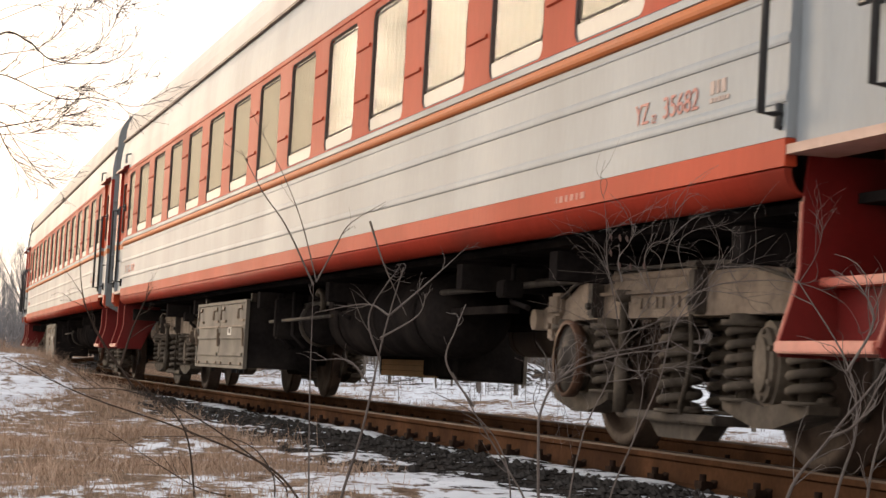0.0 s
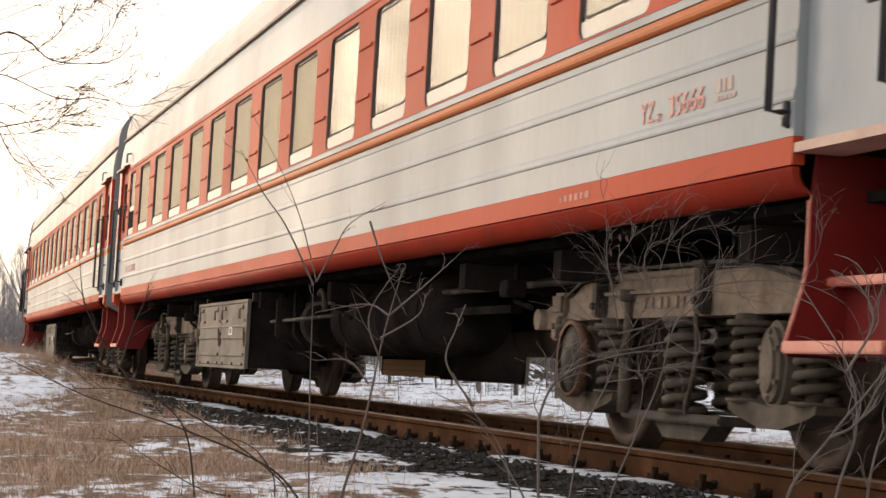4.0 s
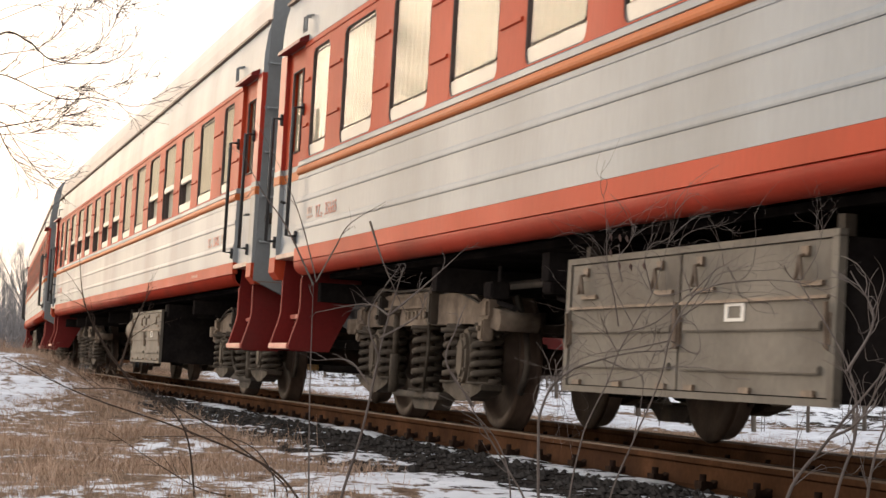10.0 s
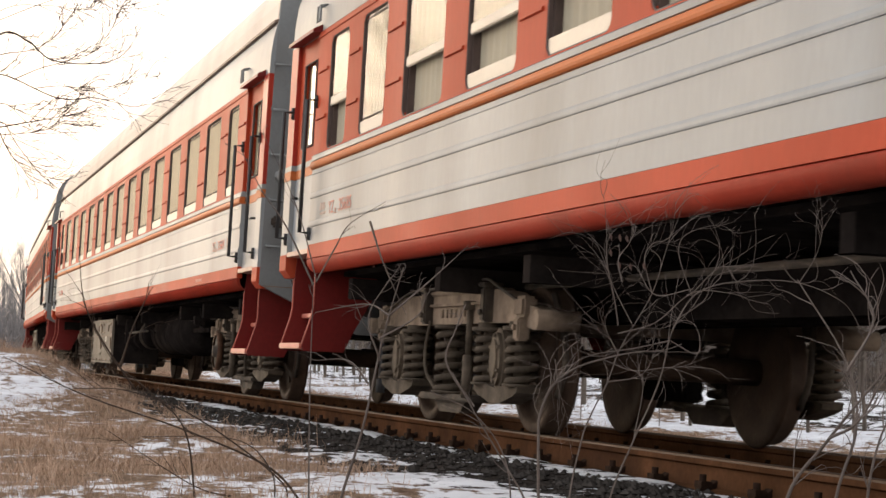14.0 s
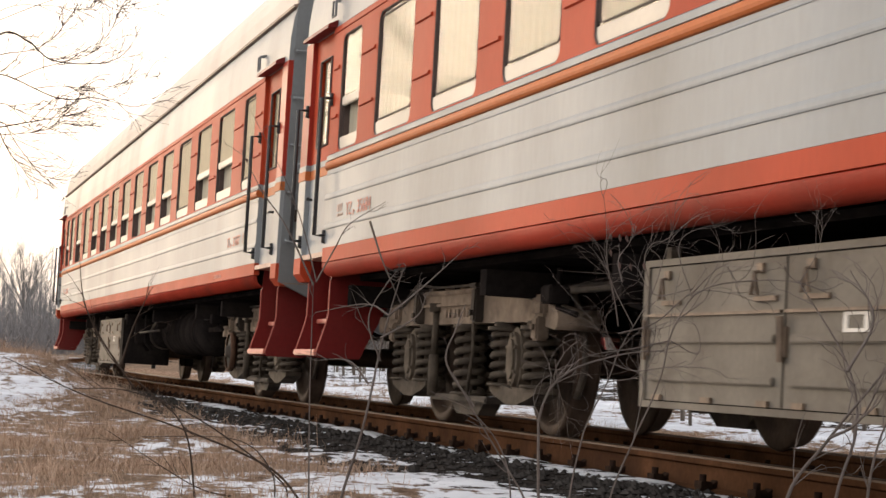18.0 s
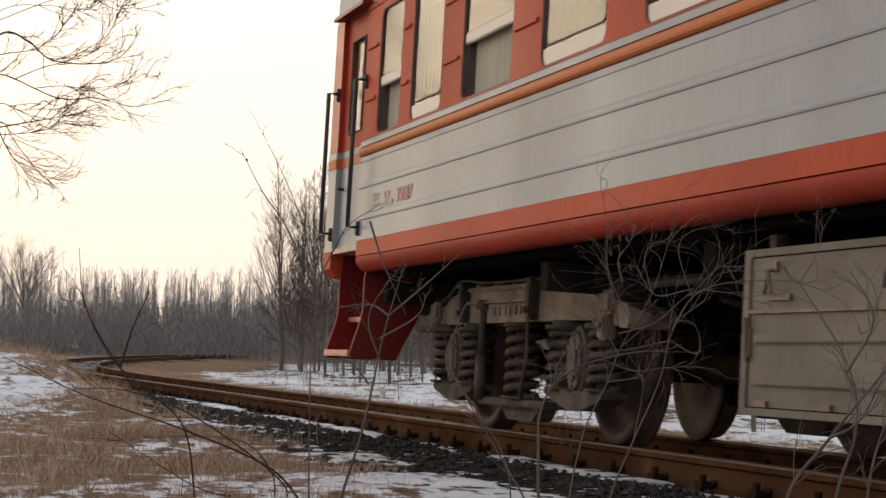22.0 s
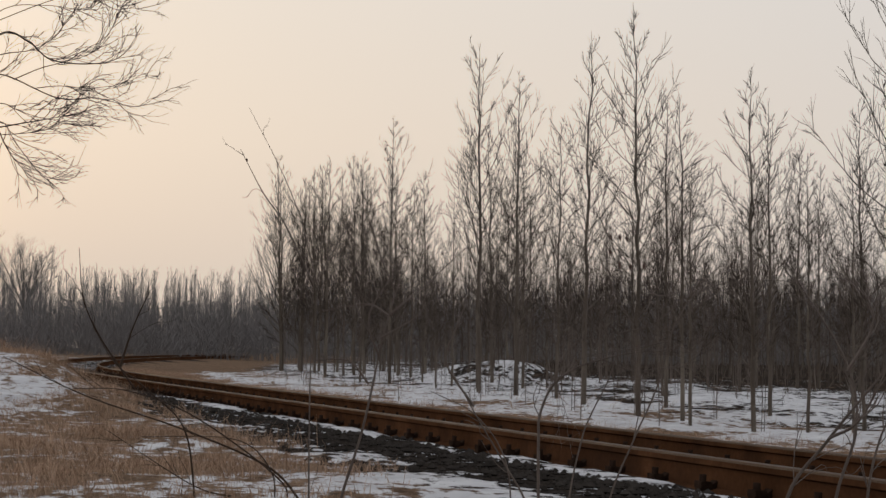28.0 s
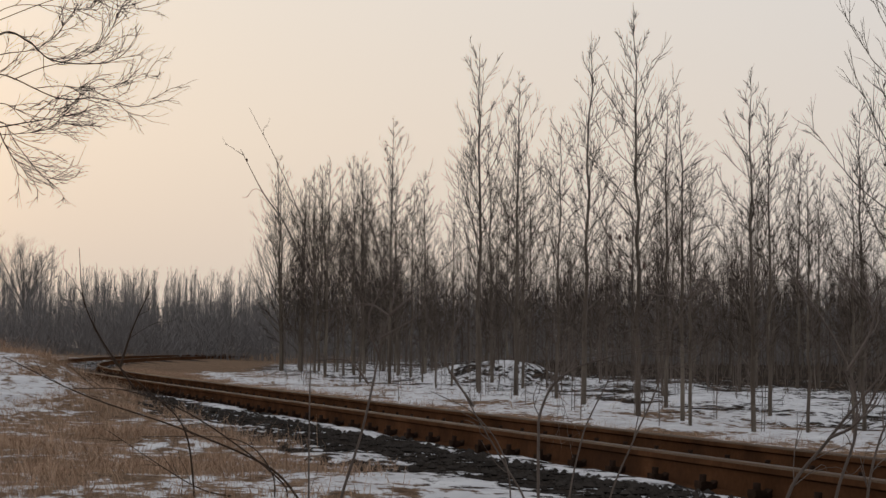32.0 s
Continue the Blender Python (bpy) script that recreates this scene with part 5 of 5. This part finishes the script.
def build_woods():
    rng = random.Random(21)
    # tall thin saplings and undergrowth among the poplars
    vs, fs = [], []
    n = 0
    while n < 420:
        a, d = radians(rng.uniform(11.5, 30)), 44 + 86 * rng.random() ** 0.85
        x, y = -d * math.cos(a), EYE[1] + d * math.sin(a)
        if y < (8.5 if x > -60 else 13.0) + rng.random() * 2:
            continue
        n += 1
        if n % 5 < 2:
            cheap_tree(vs, fs, rng, x, y, -0.5, rng.uniform(2.6, 5.4) * (d / 80) ** 0.5, 20, rng.uniform(0.010, 0.024), 0.0046, 0.22)
        else:
            cheap_tree(vs, fs, rng, x, y, -0.5, (1.2 + 2.6 * rng.random() ** 1.2) * (d / 80) ** 0.6, 14, rng.uniform(0.006, 0.012), 0.0042, 0.34)
    for _ in range(95):
        x = rng.uniform(-60, -13)
        y = line_y(x) + rng.uniform(4.2, 12.5)
        z, h = ground_at(x, y)[0], 0.35 + 1.9 * rng.random() ** 1.8
        for _k in range(rng.choice((1, 1, 2, 3))):
            cheap_tree(vs, fs, rng, x + rng.gauss(0, 0.05), y + rng.gauss(0, 0.05), z, h * rng.uniform(0.6, 1.1), 9, rng.uniform(0.004, 0.010), 0.0026, 0.45)
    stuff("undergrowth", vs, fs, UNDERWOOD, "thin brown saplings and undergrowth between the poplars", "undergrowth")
    # far wood across the fields
    vs, fs = [], []
    for _ in range(2200):
        a, d = radians(rng.uniform(2.0, 31)), rng.uniform(135, 235)
        x, y = -d * math.cos(a), EYE[1] + d * math.sin(a)
        cheap_tree(vs, fs, rng, x, y, -0.6, rng.uniform(4.6, 8.4) * d / 190, 24, 0.020, 0.0085, 0.12)
    stuff("far_wood", vs, fs, FAR_HAZE_TWIG, "distant bare wood with haze put into its pale grey colour", "woods")
    vs, fs = [], []
    for _ in range(3000):
        a, d = radians(rng.uniform(2.0, 31)), rng.uniform(130, 215)
        x, y = -d * math.cos(a), EYE[1] + d * math.sin(a)
        cheap_tree(vs, fs, rng, x, y, -0.6, rng.uniform(2.4, 5.8) * d / 190, 17, 0.018, 0.013, 0.42)
    stuff("far_thicket", vs, fs, FAR_HAZE_TWIG, "dense thicket under the far wood, haze put into its colour", "thicket")


def build_round_tree(x, y, h, seed, label):
    """A broad old tree with spreading limbs."""
    rng = random.Random(seed)
    tb, cb = bmesh.new(), bmesh.new()
    tube(tb, [(0, 0, -0.4), (0.1, 0, h * 0.18), (0.05, 0.1, h * 0.34)], [0.34, 0.27, 0.22], 8, False)
    for i in range(13):
        az, out = i * 2.4 + rng.uniform(-0.3, 0.3), radians(rng.uniform(8, 48))
        d = Vector((math.cos(az) * math.sin(out), math.sin(az) * math.sin(out), math.cos(out)))
        o = Vector((0.05, 0.05, h * rng.uniform(0.2, 0.36)))
        ln = h * rng.uniform(0.48, 0.62)
        line = bent([o, o + d * ln * 0.5 + Vector((0, 0, 0.05 * ln)), o + d * ln], 7)
        limb(tb, line, 0.085, 0.02, 5)
        twigs_on(cb, rng, line, 15, ln * 0.38, 0.015, 2, 0.35, 0.2)
    root = thing("broad_tree", label, "tree", "", Matrix.Translation((x, y, ground_at(x, y)[0])))
    part("trunk", tb, BARK, root)
    part("crown", cb, FAR_HAZE_TWIG, root)


def shrub(name, label, category, x, y, turn, stems, r0, seed, twigs=5, length=0.16, mat=SHRUB_BARK, group="bare shrubs beside the track", depth_spread=0.10, taper=0.35, leaves=0, leaf_at=None, curl=0.25, thin_from=99, depth=1, twig_r=0.0046):
    """A bare shrub: each stem is a line of (across, height) places in the shrub's own plane, with random depth."""
    rng = random.Random(seed)
    root = thing(name, label, category, group, Matrix.Translation((x, y, 0)) @ Matrix.Rotation(radians(turn), 4, "Z"))
    tw = bmesh.new()
    floor = ground_at(x, y)[0] - 0.05
    for i, st in enumerate(stems):
        dy = rng.uniform(-depth_spread, depth_spread) if i else 0.0
        pts = [Vector((a, dy * j / max(1, len(st) - 1), b)) for j, (a, b) in enumerate(st)]
        if pts[0].z < 0.26 and i in (0, 1, 2, 3, 4) and pts[0].z < pts[1].z:
            pts = [Vector((pts[0].x * 0.9, 0, floor))] + pts
        line = bent(pts, 6 * len(pts))
        bm = bmesh.new()
        r = r0 * (1.0 if i == 0 else rng.uniform(0.55, 0.9) if i < thin_from else rng.uniform(0.30, 0.45))
        limb(bm, line, r, r * taper, 7)
        for k in range(2, len(line) - 1, 4):
            w = r * (1 + (taper - 1) * k / (len(line) - 1))
            tube(bm, [line[k], line[k] + (line[k + 1] - line[k]).normalized() * w * 1.6], [w * 1.15, w * 1.0], 6, False)
        part("stem", bm, mat, root)
        twigs_on(tw, rng, line, twigs, length, min(0.0016, r * 0.45) if r0 < 0.008 else twig_r, depth, 0.25, 0.3, curl)
    tagged(part("twig_spray", tw, mat, root), kind="stuff")
    for _ in range(leaves):
        bm = bmesh.new()
        w = 0.0048
        vs = [bm.verts.new(q) for q in ((0, 0, 0), (w, 0.004, -0.008), (0.003, -0.003, -0.022), (-w, 0.003, -0.009))]
        bm.faces.new(vs)
        a, b = leaf_at or stems[rng.randrange(len(stems))][-1]
        part("leaf", bm, LEAF, root, "withered brown leaf", Matrix.Translation((a + rng.gauss(0, 0.02), rng.gauss(0, 0.02), b - 0.02 - rng.random() * 0.10)))
    return root


def build_shrubs():
    shrub("young_shrub", "thin grey forked shrub beside the track", "shrub", -7.82, -3.12, 77.7,
          [((0.0, -0.06), (0.0, 0.38), (0.01, 0.82)), ((0.01, 0.81), (-0.1, 1.04), (-0.19, 1.17), (-0.28, 1.34)), ((0.02, 0.83), (-0.04, 1.06), (-0.12, 1.26), (-0.25, 1.51)),
           ((0.02, 0.82), (0.09, 0.95), (0.15, 1.05), (0.29, 1.14))], 0.0052, 1, 2, 0.10, leaves=1, taper=0.25)
    shrub("young_shrub", "leaning grey shrub with crossing branches", "shrub", -7.01, -3.19, 76.8,
          [((0.0, 0.01), (0.08, 0.28), (0.14, 0.56), (0.17, 0.68), (0.22, 0.85)), ((0.17, 0.68), (0.09, 0.72), (-0.09, 0.69)), ((0.17, 0.68), (0.31, 0.8), (0.45, 0.93)),
           ((0.1, 0.44), (0.03, 0.52), (-0.09, 0.52)), ((0.14, 0.52), (0.1, 0.68), (0.21, 0.86)), ((0.14, 0.6), (0.27, 0.68), (0.3, 0.76)), ((0.1, 1.01), (0.15, 0.86), (0.23, 0.68))], 0.0065, 2, 3, 0.10, taper=0.25)
    shrub("young_shrub", "low slanting grey twigs beside the track", "shrub", -6.26, -2.75, 71.6,
          [((0.0, 0.06), (-0.06, 0.18), (-0.15, 0.33), (-0.24, 0.49)), ((-0.17, 0.38), (-0.26, 0.52), (-0.23, 0.63), (-0.2, 0.71)), ((-0.06, 0.18), (-0.16, 0.35), (-0.31, 0.43))], 0.0045, 3, 3, 0.10)
    shrub("tangled_shrub", "tangled pale grey shrub with arching stems", "shrub", -4.99, -3.05, 70.4,
          [((-0.085, 0.15), (-0.086, 0.33), (-0.083, 0.395), (-0.053, 0.467), (0.004, 0.515), (0.08, 0.542), (0.157, 0.559), (0.233, 0.565), (0.28, 0.581)),
           ((-0.01, 0.15), (0.024, 0.331), (0.052, 0.406), (0.09, 0.482), (0.118, 0.559), (0.156, 0.626), (0.204, 0.712), (0.232, 0.799), (0.256, 0.885), (0.262, 0.943)),
           ((0.09, 0.15), (0.157, 0.333), (0.195, 0.417), (0.228, 0.503), (0.247, 0.589), (0.27, 0.646), (0.308, 0.703), (0.365, 0.732), (0.432, 0.742), (0.507, 0.745), (0.574, 0.738), (0.64, 0.715), (0.696, 0.677), (0.729, 0.611), (0.738, 0.563)),
           ((0.118, 0.626), (0.108, 0.693), (0.089, 0.788), (0.086, 0.884), (0.079, 0.961)), ((0.127, 0.741), (0.118, 0.798), (0.146, 0.841), (0.165, 0.88)),
           ((0.308, 0.703), (0.28, 0.78), (0.272, 0.828), (0.289, 0.861), (0.337, 0.881), (0.384, 0.885), (0.422, 0.857)), ((0.308, 0.723), (0.213, 0.708), (0.165, 0.779), (0.137, 0.779), (0.123, 0.75)),
           ((0.08, 0.54), (0.157, 0.512), (0.252, 0.522), (0.356, 0.518), (0.403, 0.485)), ((0.252, 0.589), (0.318, 0.556), (0.327, 0.599), (0.308, 0.637), (0.261, 0.641), (0.204, 0.622)),
           ((0.304, 0.708), (0.365, 0.771), (0.394, 0.778), (0.417, 0.742)), ((0.118, 0.554), (0.09, 0.607), (0.075, 0.645)), ((-0.044, 0.539), (-0.034, 0.462), (-0.005, 0.367)),
           ((0.578, 0.738), (0.621, 0.81), (0.64, 0.886)), ((0.118, 0.607), (0.213, 0.636), (0.308, 0.713), (0.403, 0.713), (0.46, 0.695), (0.507, 0.685)), ((0.204, 0.712), (0.185, 0.798), (0.203, 0.837), (0.232, 0.847)),
           ((0.156, 0.626), (0.108, 0.721), (0.08, 0.798), (0.051, 0.865)), ((0.247, 0.589), (0.156, 0.569), (0.042, 0.549), (-0.044, 0.5)), ((0.27, 0.646), (0.337, 0.694), (0.375, 0.761), (0.498, 0.771), (0.536, 0.781)),
           ((0.09, 0.482), (0.176, 0.502), (0.214, 0.569)), ((0.157, 0.333), (0.181, 0.455), (0.176, 0.502), (0.119, 0.521))],
          0.0046, 4, 8, 0.13, depth_spread=0.08, taper=0.22, curl=0.5, thin_from=3, leaves=7, leaf_at=(0.12, 0.90))
    shrub("tangled_shrub", "thick slanting grey stems of a bare shrub", "shrub", -4.24, -2.80, 64.3,
          [((-0.01, 0.21), (0.09, 0.37), (0.21, 0.52), (0.27, 0.61)), ((0.1, 0.21), (0.15, 0.39), (0.13, 0.54), (0.02, 0.73)), ((0.17, 0.21), (0.2, 0.37), (0.25, 0.47)),
           ((0.09, 0.37), (0.16, 0.42), (0.24, 0.59)), ((0.13, 0.52), (0.19, 0.64), (0.14, 0.75))], 0.0054, 5, 8, 0.12, taper=0.3)
    shrub("low_shrub", "low brown shrub arching over snow and dry grass", "shrub", -8.40, -3.00, 77.7,
          [((0.0, -0.12), (-0.15, 0.06), (-0.51, 0.22), (-0.92, 0.36), (-1.26, 0.52)), ((-0.11, 0.01), (-0.46, 0.27), (-0.74, 0.38), (-0.97, 0.39)), ((-0.51, 0.22), (-0.67, 0.39), (-0.8, 0.5), (-0.89, 0.65)),
           ((-0.78, 0.48), (-0.73, 0.64), (-0.66, 0.8)), ((-0.15, 0.05), (-0.3, 0.18), (-0.69, 0.19)), ((-0.72, 0.39), (-0.86, 0.6), (-0.93, 0.76), (-0.95, 0.97)), ((-0.29, -0.06), (-0.48, -0.01), (-0.85, 0.22))],
          0.0068, 6, 5, 0.18, BRANCH, taper=0.25)
    # overhanging tree on the camera's side
    shrub("overhanging_tree", "bare dark tree reaching out over the bank", "tree", -19.0, -4.82, 90.0,
          [((0.68, 0.05), (0.62, 1.2), (0.65, 2.0), (0.72, 2.9), (0.75, 4.0)), ((0.65, 2.0), (0.79, 2.56), (1.03, 2.88), (1.23, 3.02), (1.74, 2.82), (2.08, 2.83), (2.44, 2.76), (2.62, 2.85)),
           ((0.7, 2.2), (0.83, 2.97), (1.23, 3.4), (1.48, 3.34), (1.69, 3.18), (2.07, 3.16), (2.33, 3.25), (2.5, 3.52)), ((0.65, 2.0), (0.94, 2.41), (1.24, 2.6), (1.39, 2.4), (1.63, 2.11), (1.73, 2.1)),
           ((1.35, 2.99), (1.59, 3.1), (1.79, 3.16), (2.05, 3.26), (2.22, 3.48), (2.27, 3.67)), ((1.55, 2.92), (1.79, 2.95), (2.21, 2.94), (2.61, 3.07)), ((1.2, 2.58), (1.34, 2.32), (1.56, 2.08)),
           ((1.1, 2.52), (1.54, 2.62), (1.8, 2.68), (2.04, 2.75)), ((1.0, 2.46), (1.54, 2.5), (1.84, 2.59)), ((0.75, 3.1), (1.22, 3.61), (1.63, 3.68), (1.99, 3.66), (2.14, 3.82)), ((0.74, 3.3), (1.7, 3.74), (2.14, 3.78), (2.49, 3.68)),
           ((0.9, 3.05), (1.23, 3.22), (1.53, 3.29), (1.73, 3.43), (1.88, 3.65)), ((0.85, 2.65), (1.24, 2.78), (1.44, 2.74), (1.9, 2.79))],
          0.017, 7, 13, 0.50, BRANCH, "", 0.35, 0.2, curl=0.14, thin_from=3, twig_r=0.0042)


# ---- dry grass and cinders ----
def build_grass():
    rng = random.Random(9)
    vs, fs = [], []

    def blade(x, y, z, h, w):
        az = rng.uniform(0, 6.28)
        b = rng.uniform(0.3, 1.5) * h
        dx, dy = math.cos(az), math.sin(az)
        n = len(vs)
        vs.extend([(x - dy * w, y + dx * w, z), (x + dy * w, y - dx * w, z), (x + dx * b * 0.4 + dy * w * 0.7, y + dy * b * 0.4 - dx * w * 0.7, z + h * 0.6),
                   (x + dx * b * 0.4 - dy * w * 0.7, y + dy * b * 0.4 + dx * w * 0.7, z + h * 0.6), (x + dx * b, y + dy * b, z + h * 0.95)])
        fs.extend([(n, n + 1, n + 2, n + 3), (n + 3, n + 2, n + 4)])

    def patch(count, xa, xb, la, lb, h, keep):
        for _ in range(count):
            x = rng.uniform(xa, xb)
            l = rng.uniform(la, lb)
            y = line_y(x) + l
            z, snow, straw = ground_at(x, y)
            if snow > keep or straw < 0.4 or (x > -17 and -2.2 < l < 0) or fbm(x * 0.6, y * 1.2, 1.3) < rng.gauss(0, 0.12):
                continue
            for _ in range(rng.randint(4, 9)):
                blade(x + rng.gauss(0, 0.05), y + rng.gauss(0, 0.05), z - 0.01, h * rng.uniform(0.3, 1.25), rng.uniform(0.0009, 0.0022) * (1 if x > -30 else 1.7))

    patch(11500, -36, -10, -4.6, -1.75, 0.085, 0.62)
    patch(900, -34, -12, -4.6, -2.0, 0.19, 0.55)
    patch(3000, -15, -8.3, -4.5, -2.5, 0.095, 0.64)
    patch(900, -55, -20, -4.6, -1.9, 0.28, 0.75)
    patch(9500, -75, -9, 1.5, 4.2, 0.14, 0.62)
    patch(500, -75, -14, 4.4, 9, 0.25, 0.9)
    stuff("dry_grass", vs, fs, DRY_GRASS, "dry straw-coloured winter grass", "grass")


def build_cinders():
    rng = random.Random(4)
    vs, fs = [], []
    base = [(1, 0, 0), (-1, 0, 0), (0, 1, 0), (0, -1, 0), (0, 0, 1), (0, 0, -1)]
    tri = [(0, 2, 4), (2, 1, 4), (1, 3, 4), (3, 0, 4), (2, 0, 5), (1, 2, 5), (3, 1, 5), (0, 3, 5)]
    for _ in range(13000):
        x = -6.5 - 34 * rng.random() ** 1.6
        l = rng.choice((rng.uniform(-2.4, -1.0), rng.uniform(-0.66, 0.66), rng.gauss(-1.55, 0.22), rng.gauss(-1.3, 0.3)))
        y = line_y(x) + l
        z, snow, _s = ground_at(x, y)
        if snow > 0.50:
            continue
        r = 0.005 + 0.026 * rng.random() ** 2.8
        n = len(vs)
        for b in base:
            vs.append((x + b[0] * r * rng.uniform(0.7, 1.4), y + b[1] * r * rng.uniform(0.7, 1.4), z + r * 0.3 + b[2] * r * rng.uniform(0.5, 0.9)))
        fs.extend([tuple(n + i for i in t) for t in tri])
    stuff("cinder_stones", vs, fs, STONE, "dark cinder stones beside the rails", "stones")


build_plantation()
build_woods()
build_round_tree(-205, 11.3, 11.6, 31, "broad bare old tree far across the field")
build_round_tree(-214, 7.6, 11.0, 32, "broad bare tree beside the far wood")
build_shrubs()
build_grass()
build_cinders()

# ---- the train: seven coaches ----
REAR = [68.62, 44.01, 19.40, -5.21, -29.82, -54.60, -78.75]      # rear end of each coach along the train
SERIAL = ["", "35682", "35666", "35665", "35685", "35684", "35687"]
LOWERED = [(), (), (13,), (), (0, 1, 2, 3, 4, 5, 8, 9, 10, 12), (13,), (0, 2, 3, 4, 5, 6, 7, 8, 10, 11, 12)]
BACKWARDS = 4                                                       # this coach runs turned round

coaches = [build_coach()]
for _ in range(5):
    coaches.append(copy_thing(coaches[0], Matrix()))
coaches.append(build_coach(0.36))                                   # an older, slightly shorter coach
for i, c in enumerate(coaches):
    layout = [(-x, w) for x, w in LAYOUT_B] if i == BACKWARDS else LAYOUT_C if i == 6 else LAYOUT_A
    coach_windows(c, layout, LOWERED[i], 0.36 if i == 6 else 0.0)
    side = 1 if i == BACKWARDS else -1
    k = -side
    cut = 0.36 if i == 6 else 0.0
    if SERIAL[i]:
        for a in (-10.12, 9.19 - cut):
            lettering(c, "YZ", k * a, 1.492, 0.135, LETTER_RED, side, 1.0)
            lettering(c, "22", k * (a + 0.205), 1.485, 0.055, LETTER_RED, side)
            lettering(c, SERIAL[i], k * (a + 0.33), 1.492, 0.135, LETTER_RED, side, 1.22)
    for a in (-10.42, 10.05 - cut):
        lettering_bars(c, k * a, 1.535, (0.045, 0.03, 0.05), 0.055, LETTER_FAINT, side, 0.018)
        lettering_bars(c, k * a, 1.500, (0.03, 0.025, 0.03, 0.025, 0.03), 0.02, LETTER_FAINT, side, 0.014)
    lettering_bars(c, k * 8.12, 1.215, (0.02, 0.05, 0.04, 0.05, 0.03, 0.06), 0.032, LETTER_CHALK, side, 0.035)

for c in coaches[5:]:                       # the last two ride lower on worn springs
    for o in c.children:
        if not o.name.startswith("bogie"):
            o.location.z -= 0.05

build_fastenings()


def rolled(t):
    """How far the train has rolled at t seconds."""
    def f(t):
        q = t - 12
        return 6.2748 * q + 0.012679 * q * q - 0.00025259 * q ** 3 - 0.00005388 * q ** 4
    gain = 0.11 * max(0.0, min(t, 23.5) - 21.5) ** 2
    return f(t) + gain if t < 23.5 else f(23.5) + gain + (t - 23.5) * 6.4


def coach_pose(i, t):
    """A coach stands with its two bogies on the track's line."""
    mid = REAR[i] + 12.35 + rolled(t)
    xa, ya, _ = on_line(mid - 8.5)
    xb, yb, _ = on_line(mid + 8.5)
    m = Matrix.Translation(((xa + xb) / 2, (ya + yb) / 2, 0)) @ Matrix.Rotation(math.atan2(yb - ya, xb - xa), 4, "Z") @ Matrix.Rotation(-CANT, 4, "X")
    return m @ Matrix.Rotation(math.pi if i == BACKWARDS else 0, 4, "Z")


def motions():
    for i, c in enumerate(coaches):
        walk(c, [(t / 2, coach_pose(i, t / 2)) for t in range(65)])
        spin = -1 if i == BACKWARDS else 1
        for b in c.children:
            for w in b.children:
                if w.name.startswith("wheelset"):
                    at = w.matrix_basis.translation.copy()
                    walk(w, [(t / 10, Matrix.Translation(at) @ Matrix.Rotation(spin * rolled(t / 10) / 0.4575, 4, "Y")) for t in range(321)])


motions()
